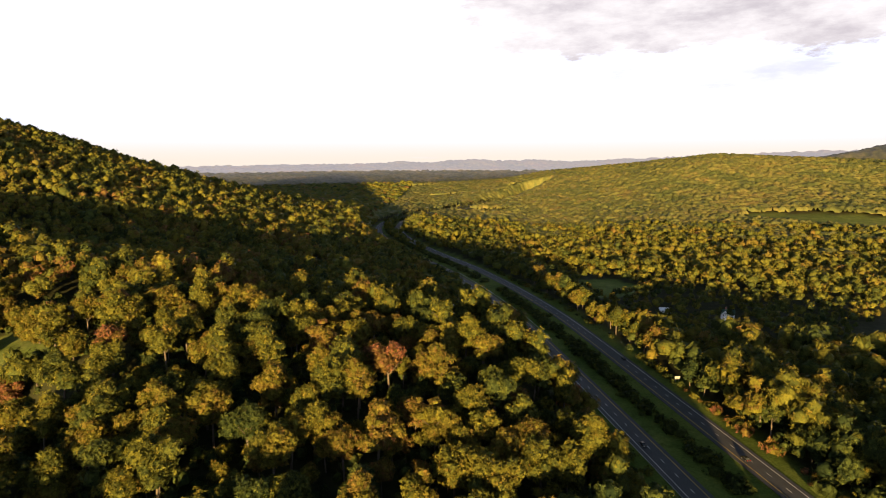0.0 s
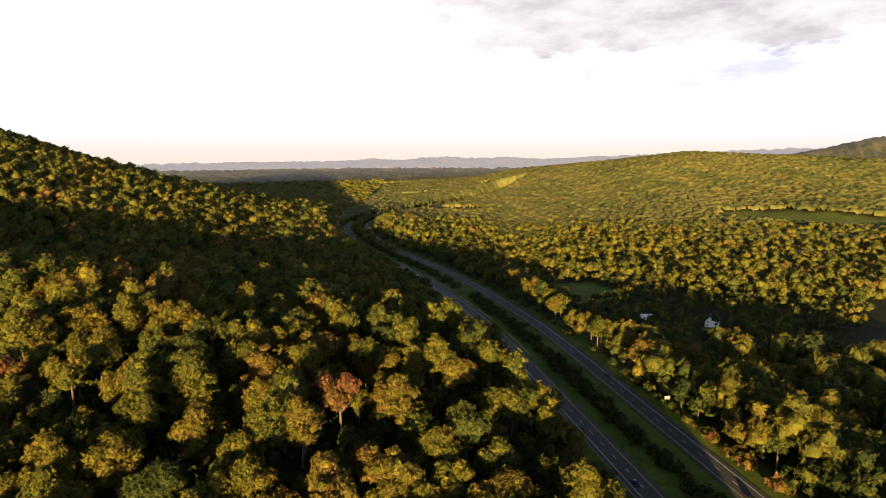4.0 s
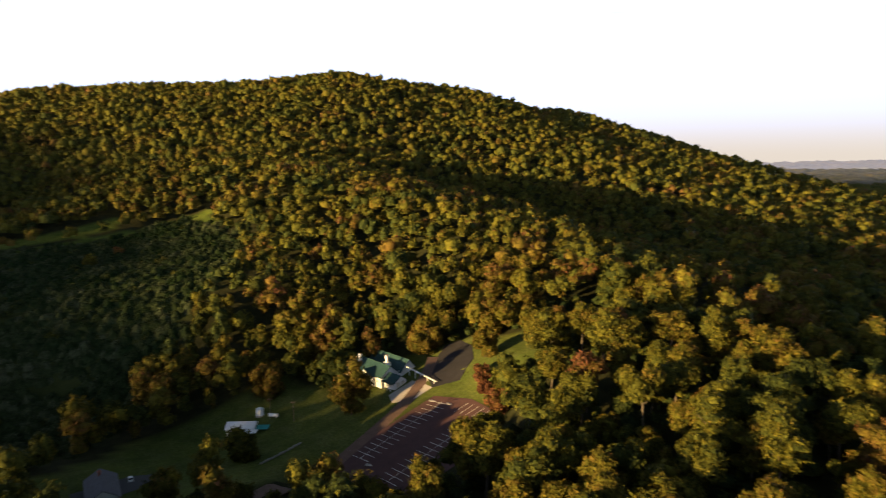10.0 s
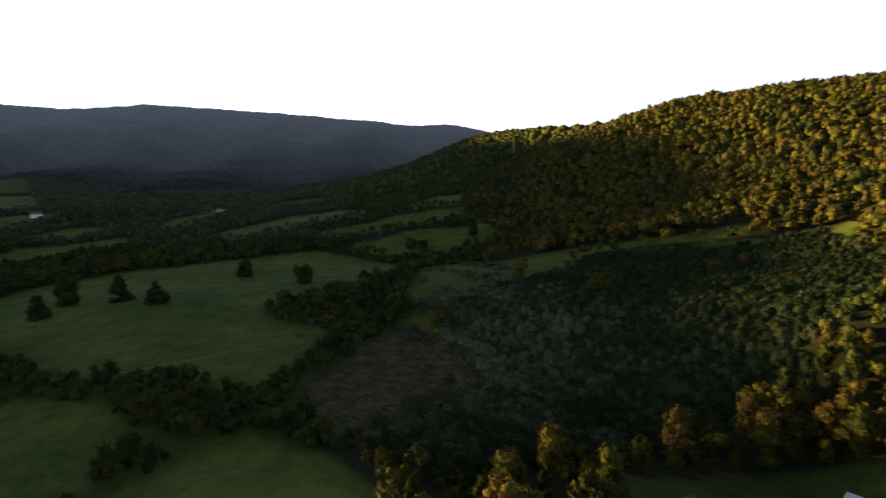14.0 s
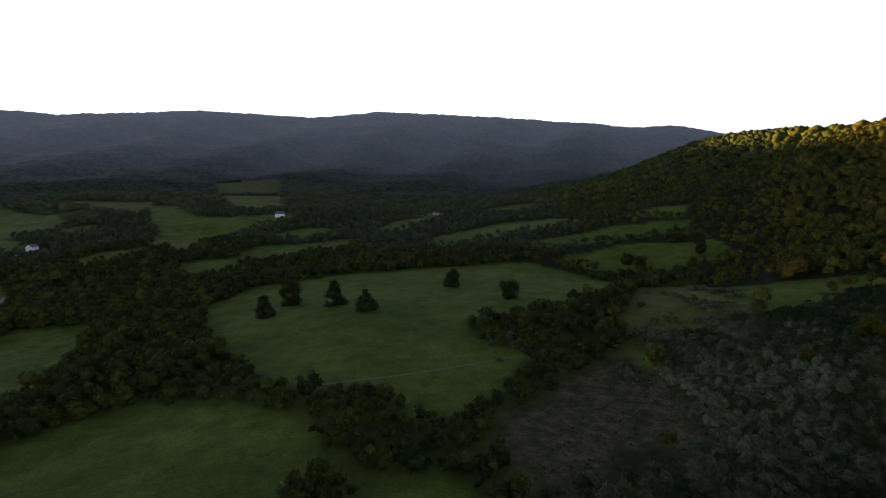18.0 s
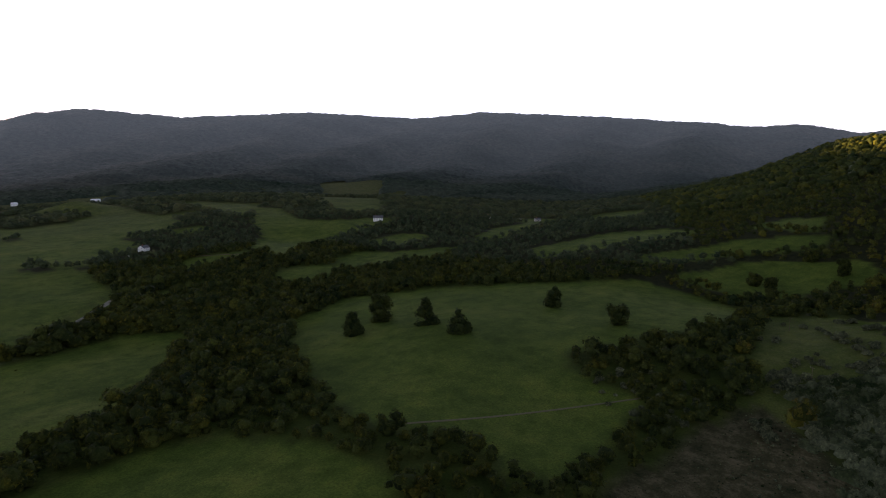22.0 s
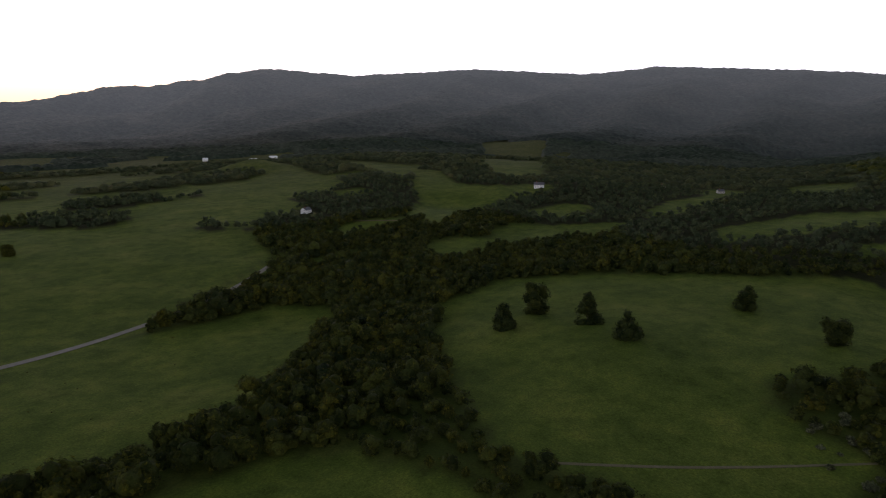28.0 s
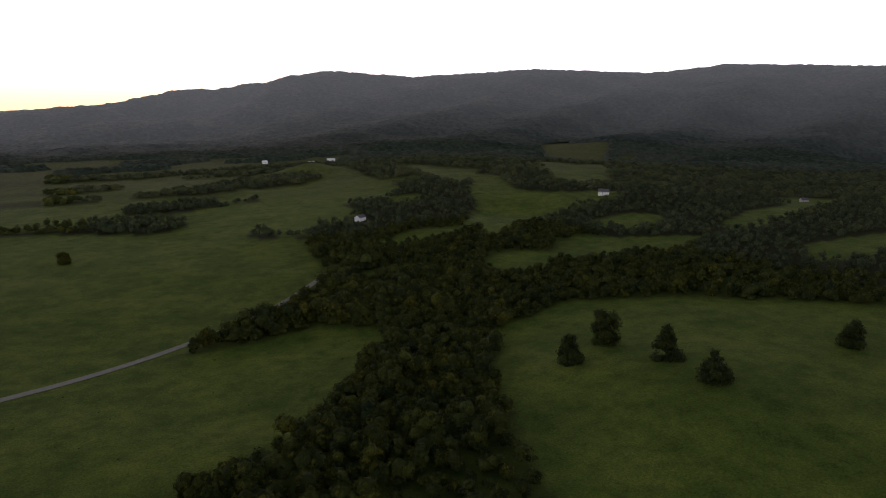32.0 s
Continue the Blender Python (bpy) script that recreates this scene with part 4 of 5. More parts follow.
far_canopy("upland_woods", "woods rising to the foot of the ridge, haze in their colour", 76.0, 190.0, 2040, 2720, HAZY_UPLAND, 37, 0.26, 11.0, 7.0, "woods", "stuff")
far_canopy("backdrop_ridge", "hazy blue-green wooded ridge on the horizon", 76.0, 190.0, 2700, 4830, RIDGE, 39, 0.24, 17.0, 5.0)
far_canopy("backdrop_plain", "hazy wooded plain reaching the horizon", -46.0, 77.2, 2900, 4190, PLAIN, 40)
far_canopy("backdrop_mountains", "mountains on the horizon glowing in pale lavender haze", -46.0, 77.2, 4190, 4780, RANGE, 41)

# ---- roads ----


def ribbon(name, line, across, width, z, mat, parent=None, lift=0.0, thick=0.25):
    """A strip of road along a line, with depth."""
    a, b = beside(line, across - width / 2), beside(line, across + width / 2)
    n = len(line)
    top = np.concatenate([np.c_[a, z + lift], np.c_[b, z + lift], np.c_[a, z + lift - thick], np.c_[b, z + lift - thick]])
    k = np.arange(n - 1)
    faces = np.concatenate([np.stack([k, k + n, k + n + 1, k + 1], 1), np.stack([k, k + 1, k + 2 * n + 1, k + 2 * n], 1), np.stack([k + n, k + 3 * n, k + 3 * n + 1, k + n + 1], 1)])
    me = mesh(name, top, faces)
    me.materials.append(mat)
    ob = new(name, me)
    ob.parent = parent
    return ob


def lanes(name, label, side):
    road = tagged(ribbon(name, WEST_LANE, side, 11.6, ROAD_Z, ASPHALT), label, "road", kind="structure")
    ribbon("edge_line", WEST_LANE, side - 3.75, 0.22, ROAD_Z, YELLOW_LINE if side else LINE, road, 0.012, 0.008)
    ribbon("edge_line", WEST_LANE, side + 3.75, 0.25, ROAD_Z, LINE if side else YELLOW_LINE, road, 0.012, 0.008)
    fine = smooth_line(np.c_[beside(WEST_LANE, side), ROAD_Z], 1.0)
    d = np.arange(0, len(fine) - 12, 12.19)
    v, f = [], []
    for s in d:
        p, q = fine[int(s)], fine[int(s) + 3]
        u = (q - p)[:2] / np.hypot(*(q - p)[:2])
        w = np.array((u[1], -u[0])) * 0.14
        k = len(v)
        v += [(*(p[:2] - w), p[2] + 0.014), (*(p[:2] + w), p[2] + 0.014), (*(q[:2] + w), q[2] + 0.014), (*(q[:2] - w), q[2] + 0.014)]
        f.append((k, k + 1, k + 2, k + 3))
    me = mesh("lane_dashes", v, f)
    me.materials.append(LINE)
    dash = tagged(new("lane_dashes", me), kind="stuff")
    dash.parent = road
    return road


lanes("highway_west", "dark asphalt two-lane carriageway with dashed line", 0.0)
lanes("highway_east", "dark asphalt two-lane carriageway with dashed line", HIGHWAY_GAP)
country = tagged(ribbon("country_road", COUNTRY_ROAD, 0, 6.4, COUNTRY_Z, plain("worn_asphalt", (0.20, 0.18, 0.16), (0.15, 0.135, 0.12), 0.3), None, 0.05), "pale worn country road between pastures", "road", kind="structure")

# ---- shrubs ----


def bushes(name, label, x, y, r, low, high, mat, hue, leaf=0.6, count=26):
    shapes = []
    for _ in range(8):
        v, f, t = crown(r, r.uniform(3.0, 4.4), r.uniform(2.2, 3.2), 1, count, leaf, 0.0, 0.7)
        shapes.append((v + (0, 0, 1.0), f, t))
    z = land(x, y)
    return wood_stuff(name, label, planted(x, y, z, r, shapes, low, high, hue), mat, "shrubs")


def spread(polygon, cell, seed):
    r = np.random.RandomState(seed)
    p = np.array(polygon, float)
    x, y = (c.ravel() + r.uniform(-0.5, 0.5, c.size) * cell for c in np.meshgrid(np.arange(*(p[:, 0].min(), p[:, 0].max()), cell), np.arange(*(p[:, 1].min(), p[:, 1].max()), cell)))
    keep = inside(x, y, polygon)
    return x[keep], y[keep], r


def scrub(polygon, cell, fine, seed):
    """Scrub that has closed over a slope: bush after bush as one bumpy coat, ragged with leaf sprays."""
    r = np.random.RandomState(seed)
    p = np.array(polygon, float)
    low, high = p.min(0) - 6, p.max(0) + 6
    x, y = np.meshgrid(np.arange(low[0], high[0], fine), np.arange(low[1], high[1], fine))
    x, y = x + r.uniform(-0.3, 0.3, x.shape) * fine, y + r.uniform(-0.3, 0.3, y.shape) * fine
    n = np.ceil((high - low) / cell).astype(int) + 4
    off = r.uniform(0.15, 0.85, (n[0], n[1], 2))
    wide, tall, own = r.uniform(0.42, 0.80, tuple(n)) * cell, r.uniform(0.9, 4.6, tuple(n)), r.uniform(-1, 1, tuple(n))
    gx, gy = np.meshgrid(np.arange(n[0]), np.arange(n[1]), indexing="ij")
    gx, gy = low[0] + (gx - 1 + off[..., 0]) * cell, low[1] + (gy - 1 + off[..., 1]) * cell
    stands = inside(gx + 7 * waves(gx, gy, 26, 31), gy + 7 * waves(gx, gy, 26, 33), polygon) & (waves(gx, gy, 45, 4) > -1.0)
    tall = np.where(stands, tall, -1.0)
    ix, iy = ((x - low[0]) / cell).astype(int) + 1, ((y - low[1]) / cell).astype(int) + 1
    top, bush = np.full(x.shape, -0.5), np.zeros(x.shape)
    for a in (-1, 0, 1):
        for b in (-1, 0, 1):
            jx, jy = ix + a, iy + b
            cx, cy = low[0] + (jx - 1 + off[jx, jy, 0]) * cell, low[1] + (jy - 1 + off[jx, jy, 1]) * cell
            d = np.hypot(x - cx, y - cy) / wide[jx, jy]
            h = np.where((d < 1) & (tall[jx, jy] > 0), tall[jx, jy] * np.sqrt(np.clip(1 - d * d, 0, 1)), -0.5)
            bush = np.where(h > top, own[jx, jy], bush)
            top = np.maximum(top, h)
    inner = top > -0.4
    top = np.where(inner, top + r.uniform(-0.6, 0.35, x.shape), -0.6)
    z = land(x, y) + top
    rows_of, across = x.shape
    cells = (np.arange(rows_of - 1)[:, None] * across + np.arange(across - 1)[None]).ravel()
    ok = inner.ravel()
    cells = cells[ok[cells] | ok[cells + 1] | ok[cells + across] | ok[cells + across + 1]]
    hue = (0.50 - 0.42 * np.clip((np.hypot(x + 420, y - 5) - 45) / 130, 0, 1) + 0.12 * waves(x, y, 60, 8) + 0.24 * bush).ravel()
    v = np.stack([x.ravel(), y.ravel(), z.ravel()], 1)
    f = np.concatenate([np.stack([cells, cells + 1, cells + across + 1], 1), np.stack([cells, cells + across + 1, cells + across], 1)])
    pick = r.choice(np.nonzero(ok & (top.ravel() > 0.5))[0], 130000)
    face = r.normal(size=(len(pick), 3)) + (0, 0, 0.4)
    face /= np.linalg.norm(face, axis=1)[:, None]
    sv, sf = sprays(r, v[pick] + r.normal(size=(len(pick), 3)) * (0.5, 0.5, 0.3) + (0, 0, 0.2), face, r.uniform(0.3, 0.75, len(pick)))
    return np.r_[v, sv], np.r_[f, sf + len(v)], np.r_[hue + 10.0, np.repeat(hue[pick] + 0.1, 3)]


wood_stuff("silver_scrub", "dense grey-green scrub covering the hillside", [scrub(SHRUBS, 5.0, 1.15, 41)], SILVER, "shrubs")
x, y, r = spread(SHRUBS, 19.0, 42)
keep = (waves(x, y, 60, 14) > 0.25) & (x < -300)
bushes("scrub_saplings", "small green trees among the scrub", x[keep], y[keep], r, 1.0, 1.9, LEAF, np.full(keep.sum(), 0.24) + 0.12 * r.normal(size=keep.sum()), 0.6, 60)
x, y, r = spread(MEADOW, 6.0, 43)
keep = (waves(x, y, 38, 6) > 0.45) & (r.uniform(size=len(x)) < 0.5)
bx, by, r2 = spread(((-470, -108), (-440, -110), (-405, -78), (-395, -55), (-440, -40), (-470, -45)), 6.5, 44)
keep2 = r2.uniform(size=len(bx)) < 0.55
# clumps of several silvery bushes on the meadow
cx, cy = [], []
for mx, my, wide, count in ((-440, -17, 3.5, 5), (-493, -26, 5, 8), (-506, -21, 5, 8), (-528, -15, 6, 7), (-447, -25, 2, 2), (-542, 10, 6, 7), (-565, 2, 5, 6), (-585, -8, 5, 5), (-556, 22, 5, 6), (-600, 20, 4, 5), (-480, -36, 4, 4)):
    cx.append(mx + r2.normal(size=count) * wide), cy.append(my + r2.normal(size=count) * wide)
cx, cy = np.concatenate(cx), np.concatenate(cy)
bushes("meadow_scrub", "grey-green bushes on the dry meadow", np.r_[x[keep], bx[keep2], cx], np.r_[y[keep], by[keep2], cy], r, 1.2, 2.4, SILVER, np.full(keep.sum() + keep2.sum() + len(cx), 0.72), 0.5, 150)
r = np.random.RandomState(45)
line = np.array([p for p in MEDIAN if 60 < p[1] < 1500])
k = r.randint(len(line), size=1500)
x, y = line[k, 0] + r.normal(size=1500) * 2.6, line[k, 1] + r.uniform(-4, 4, 1500)
keep = (waves(x * 0 + 3, y, 120, 2) > -0.7)
bushes("median_shrubs", "dark green shrubs along the grassy median", x[keep], y[keep], r, 0.7, 1.7, LEAF, 0.14 + 0.1 * r.uniform(size=keep.sum()))
k = r.randint(len(line), size=900)
x, y = line[k, 0] + np.where(r.uniform(size=900) < 0.7, -r.uniform(29, 42, 900), r.uniform(30, 34, 900)), line[k, 1] + r.uniform(-4, 4, 900)
x, y = x[y < 720], y[y < 720]
bushes("verge_shrubs", "shrubs along the edge of the highway woods", x, y, r, 0.7, 1.9, LEAF, np.where((y > 230) & (y < 330) & (x > 120), 0.7, 0.22) + 0.14 * r.normal(size=len(x)))
x, y, r = spread(FIELDS["southeast"], 22.0, 46)
keep = r.uniform(size=len(x)) < 0.25
bushes("pasture_tufts", "low weeds and tussocks in the pasture", x[keep], y[keep], r, 0.25, 0.5, LEAF, np.full(keep.sum(), 0.3))
x, y, r = spread(BROWN, 2.7, 47)
keep = r.uniform(size=len(x)) < 0.55
bushes("meadow_tussocks", "dry straw-coloured tussocks on the rough meadow", x[keep], y[keep], r, 0.20, 0.48, SILVER, r.uniform(0.3, 1.0, keep.sum()), 0.8, 6)

# ---- single field trees ----


def field_tree(x, y, wide, tall, hue, label, cone, seed, mat=LEAF, count=3000):
    r = np.random.RandomState(seed)
    lobes = 30 if cone else 20
    h = r.uniform(0.06, 0.95, lobes) ** (1.5 if cone else 1.1)
    a, reach = r.uniform(0, math.tau, lobes), r.uniform(0.25, 0.72, lobes)
    taper = 1.12 - 1.0 * h if cone else np.sqrt(np.clip(1 - (1.75 * h - 0.80) ** 2, 0.12, 1))
    c = np.stack([np.cos(a) * reach * taper * wide / 2, np.sin(a) * reach * taper * wide / 2, h * tall], 1)
    rad = (0.20 + 0.22 * taper) * wide / 2 * r.uniform(0.8, 1.2, lobes)
    which = r.choice(lobes, count, p=rad**2 / (rad**2).sum())
    d = r.normal(size=(count, 3))
    d /= np.linalg.norm(d, axis=1)[:, None]
    face = d + r.normal(size=d.shape) * 0.5
    face /= np.linalg.norm(face, axis=1)[:, None]
    v, f = sprays(r, c[which] + d * rad[which, None] * r.uniform(0.75, 1.1, (count, 1)), face, r.uniform(0.5, 1.3, count) * 0.75)
    lv, lf, _ = lumps(r, c, rad[:, None] * 0.8)
    me = mesh("crown", np.r_[v, lv], np.r_[f, lf + len(v)], True)
    # the core's darker tint stands for shade deep among the leaves
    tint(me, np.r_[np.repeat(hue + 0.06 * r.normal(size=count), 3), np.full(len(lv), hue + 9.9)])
    me.materials.append(mat)
    tree = new("tree" if tall > 6 else "bush")
    new("crown", me).parent = tree
    stem = trunk_mesh(r, tall * 0.85)
    stem.materials.append(BARK)
    new("trunk", stem).parent = tree
    tree.location = (x, y, height(x, y) - 0.2)
    return tagged(tree, label, "tree" if tall > 6 else "bush", "trees in the round pasture" if x > -700 and y < -100 and tall > 12 else "")


CEDAR, OAK = "dark cone-shaped evergreen standing alone in pasture", "dark round-headed tree standing alone in pasture"
field_tree(-426, -297, 19, 18, 0.06, CEDAR, True, 61)
field_tree(-466, -308, 23, 21, 0.12, OAK, False, 62)
field_tree(-469, -262, 20, 22, 0.02, CEDAR, True, 63)
field_tree(-462, -224, 20, 19, 0.04, CEDAR, True, 64)
field_tree(-579, -216, 17, 17, 0.10, OAK, False, 65)
field_tree(-551, -145, 20, 15, 0.12, OAK, False, 66)
field_tree(-775, -107, 15, 13, 0.2, OAK, False, 67)
field_tree(-760, -88, 15, 14, 0.2, OAK, False, 68)
field_tree(-847, -72, 16, 14, 0.2, OAK, False, 69)
field_tree(-813, -39, 14, 17, 0.15, OAK, False, 70)
field_tree(-444, -18, 8, 5, 0.5, "lone grey-green bush on the rough meadow", False, 71, SILVER, 600)
field_tree(-244, 227, 20, 26, 0.58, "golden broad-leaved tree on the lawn by the drive", False, 72)
field_tree(-251, 178, 15, 13, 0.42, "small yellow-green tree beside the white cabin", False, 73, LEAF, 2200)
field_tree(-299, 246, 15, 25, 0.66, "tall ochre tree beside the green-roofed lodge", False, 81)
field_tree(-307, 236, 15, 20, 0.52, "olive tree at the edge of the lawn", False, 82)
field_tree(-301, 214, 17, 18, 0.64, "ochre tree behind the white storage tank", False, 83)
field_tree(-318, 217, 16, 17, 0.45, "olive tree at the edge of the lawn", False, 84)
field_tree(-254, 280, 18, 19, 0.60, "golden tree behind the green-roofed lodge", False, 85)
field_tree(-183, 262, 9, 8, 0.80, "russet tree at the edge of the parking lot", False, 74)
field_tree(-158, 230, 13, 17, 0.50, "yellow-green tree at the edge of the parking lot", False, 75)
field_tree(-149, 211, 15, 18, 0.46, "yellow-green tree at the edge of the parking lot", False, 76)
field_tree(-212, 280, 12, 15, 0.55, "ochre tree on the picnic lawn", False, 77)
field_tree(-198, 296, 13, 16, 0.5, "olive tree on the picnic lawn", False, 78)
field_tree(-516, 104, 17, 12, 0.48, "round yellow-green tree among the scrub", False, 92)
field_tree(-534, 186, 11, 9, 0.45, "small yellow-green tree on the scrub crest", False, 93, LEAF, 1800)
field_tree(-560, 212, 9, 7, 0.74, "small golden tree on the scrub crest", False, 94, LEAF, 1500)
field_tree(-483, 72, 9, 6, 0.62, "small golden tree among the scrub", False, 95, LEAF, 1200)
field_tree(-186, 288, 14, 17, 0.55, "golden-green tree on the picnic lawn", False, 97)
field_tree(-173, 284, 15, 17, 0.48, "broad olive tree on the picnic lawn", False, 98)
field_tree(-192, 306, 11, 13, 0.62, "ochre tree in front of the brown pavilion", False, 99)
field_tree(-46, 251, 16, 15, 0.90, "rust-orange autumn tree on the wooded knoll", False, 96)
field_tree(-201, 267, 8, 7, 0.84, "small russet tree beside the drive", False, 86, LEAF, 1600)
field_tree(-194, 262, 7, 4, 0.90, "low pinkish-brown shrub at the corner of the parking lot", False, 87, LEAF, 1200)
field_tree(-178, 254, 12, 9, 0.86, "spreading pale russet tree at the edge of the parking lot", False, 88, LEAF, 2200)
field_tree(-231, 302, 15, 18, 0.62, "tall golden tree above the turning place", False, 89)
field_tree(-262, 281, 13, 15, 0.70, "ochre tree between the lodge and the turning place", False, 90)
field_tree(-218, 312, 14, 17, 0.52, "olive tree on the picnic lawn", False, 91)
field_tree(-171, -798, 16, 12, 0.3, "round tree in the southern pasture", False, 79)

# ---- buildings and small things ----
WHITE = plain("white_paint", (0.82, 0.82, 0.81), (0.72, 0.72, 0.71), 0.8, 0.6)
CREAM = plain("cream_paint", (0.66, 0.60, 0.50), (0.55, 0.5, 0.42), 0.8, 0.7)
TEAL_ROOF = plain("green_metal_roof", (0.030, 0.070, 0.070), (0.020, 0.050, 0.052), 0.5, 0.5)
GREEN_ROOF = plain("dark_green_shingle", (0.035, 0.075, 0.055), (0.025, 0.05, 0.04), 0.8, 0.8)
GREY_ROOF = plain("grey_shingle", (0.12, 0.12, 0.14), (0.085, 0.085, 0.10), 0.8, 0.85)
TIN_ROOF = plain("white_tin_roof", (0.78, 0.79, 0.82), (0.68, 0.69, 0.72), 0.7, 0.45)
TARP = plain("teal_tarp", (0.05, 0.36, 0.34), (0.04, 0.28, 0.27), 0.8, 0.6)
GLASS = plain("dark_window_glass", (0.03, 0.035, 0.04), (0.02, 0.025, 0.03), 1.0, 0.12)
BRICK = plain("brick", (0.24, 0.10, 0.07), (0.17, 0.07, 0.05), 2.0, 0.9)
WOOD = plain("weathered_wood", (0.15, 0.11, 0.08), (0.09, 0.065, 0.05), 1.5, 0.9)
STEEL = plain("galvanised_steel", (0.36, 0.37, 0.38), (0.28, 0.29, 0.30), 1.5, 0.5, 0.6)
RUBBER = plain("tyre_rubber", (0.02, 0.02, 0.02), (0.015, 0.015, 0.015), 3.0, 0.9)
STONE = plain("pale_stone", (0.34, 0.31, 0.28), (0.24, 0.22, 0.20), 1.2, 0.9)
CONCRETE = plain("pale_concrete", (0.42, 0.38, 0.35), (0.34, 0.31, 0.28), 0.4, 0.9)


def part(name, bm, mat, parent, label=""):
    me = bpy.data.meshes.new(name)
    bm.to_mesh(me)
    bm.free()
    me.materials.append(mat)
    ob = new(name, me)
    ob.parent = parent
    return tagged(ob, label)


def box(x, y, z, sx, sy, sz, bevel=0.0, turn=0.0):
    """A block whose foot stands at x, y, z."""
    bm = bmesh.new()
    bmesh.ops.create_cube(bm, size=1, matrix=pose(x, y, z + sz / 2, 0, 0, turn) @ Matrix.Diagonal((sx, sy, sz, 1)))
    if bevel:
        bmesh.ops.bevel(bm, geom=bm.edges[:], offset=bevel, segments=2, affect="EDGES")
    return bm


def tube(a, b, ra, rb=None, sides=8):
    bm = bmesh.new()
    a, b = Vector(a), Vector(b)
    bmesh.ops.create_cone(bm, cap_ends=True, segments=sides, radius1=ra, radius2=ra if rb is None else rb, depth=(b - a).length,
                          matrix=Matrix.Translation((a + b) / 2) @ (b - a).to_track_quat("Z", "Y").to_matrix().to_4x4())
    return bm


def prism(outline, depth, m):
    """A flat outline in x and z, pushed along y by depth, laid at the pose m."""
    bm = bmesh.new()
    rows = [[bm.verts.new(m @ Vector((x, y, z))) for x, z in outline] for y in (-depth / 2, depth / 2)]
    bm.faces.new(rows[0])
    bm.faces.new(rows[1][::-1])
    for k in range(len(outline)):
        j = (k + 1) % len(outline)
        bm.faces.new((rows[0][k], rows[1][k], rows[1][j], rows[0][j]))
    bmesh.ops.recalc_face_normals(bm, faces=bm.faces)
    return bm


def block(home, m, long, wide, eaves, ridge, wall, roof, windows=3, over=0.5, doors=True):
    """One gabled wing of a house: ridge along its own x. Windows on both long sides and the gables."""
    half = wide / 2
    part("wall", prism(((-half, -1.5), (half, -1.5), (half, eaves), (0, ridge - 0.15), (-half, eaves)), long, m @ pose(0, 0, 0, 0, 0, 90)), wall, home)
    slope = math.atan2(ridge - eaves, half)
    run = math.hypot(ridge - eaves, half) + over
    for side in (-1, 1):
        tilt = m @ Matrix.Translation((0, 0, ridge)) @ pose(0, 0, 0, -side * math.degrees(slope))
        bm = bmesh.new()
        bmesh.ops.create_cube(bm, size=1, matrix=tilt @ Matrix.Translation((0, side * run / 2, 0.02)) @ Matrix.Diagonal((long + 2 * over, run, 0.16, 1)))
        part("roof_slope", bm, roof, home)
    bm = bmesh.new()
    bmesh.ops.create_cube(bm, size=1, matrix=m @ Matrix.Translation((0, 0, ridge + 0.1)) @ Matrix.Diagonal((long + 2 * over, 0.35, 0.12, 1)))
    part("ridge_cap", bm, roof, home)
    storeys = 2 if eaves > 4.6 else 1
    for side in (-1, 1):
        for k in range(windows):
            for level in range(storeys):
                x = (k + 0.5) / windows * long - long / 2
                spot = m @ Matrix.Translation((x, side * (half + 0.02), 1.0 + 2.7 * level))
                opening(home, spot, door=doors and side < 0 and level == 0 and k == windows // 2)
        for level in range(storeys):
            opening(home, m @ Matrix.Translation((side * (long / 2 + 0.02), wide * 0.2, 1.0 + 2.7 * level)) @ pose(0, 0, 0, 0, 0, 90))


def opening(home, spot, door=False):
    wide, tall, low = (1.0, 2.1, -1.0) if door else (0.95, 1.35, 0.0)
    bm = bmesh.new()
    bmesh.ops.create_cube(bm, size=1, matrix=spot @ Matrix.Translation((0, 0, low + tall / 2)) @ Matrix.Diagonal((wide + 0.24, 0.10, tall + 0.24, 1)))
    frame_ob = part("door_frame" if door else "window_frame", bm, WHITE, home)
    bm = bmesh.new()
    bmesh.ops.create_cube(bm, size=1, matrix=spot @ Matrix.Translation((0, 0, low + tall / 2)) @ Matrix.Diagonal((wide, 0.14, tall, 1)))
    part("door" if door else "pane", bm, WOOD if door else GLASS, frame_ob)


def chimney(home, x, y, z, tall, mat):
    stack = part("chimney", box(x, y, z, 1.3, 1.1, tall, 0.04), mat, home)
    part("cap", box(x, y, z + tall, 1.6, 1.4, 0.25, 0.03), mat, stack)
    part("flue", tube((x, y, z + tall + 0.25), (x, y, z + tall + 0.7), 0.28), BRICK, stack)


def home_at(name, x, y, turn, label, category, lift=0.0):
    home = new(name)
    home.matrix_basis = pose(x, y, height(x, y) + lift, 0, 0, turn)
    return tagged(home, label, category)


def house(x, y, turn, long, wide, eaves, ridge, wall, roof, label, windows=3, stacks=1, name="house", porch=False):
    home = home_at(name, x, y, turn, label, "house" if name != "barn" else "barn")
    block(home, Matrix(), long, wide, eaves, ridge, wall, roof, windows)
    if stacks:
        chimney(home, long * 0.25, 0.4, ridge - 1.2, 2.2, BRICK)
    if porch:
        part("porch_roof", box(0, -wide / 2 - 1.2, 2.6, long * 0.7, 2.4, 0.18, 0.02), roof, home)
        for k in range(4):
            part("porch_post", box((k - 1.5) * long * 0.21, -wide / 2 - 2.2, -0.5, 0.16, 0.16, 3.1), wall, home)
        part("porch_floor", box(0, -wide / 2 - 1.2, -0.8, long * 0.7, 2.4, 0.9), WOOD, home)
    return home


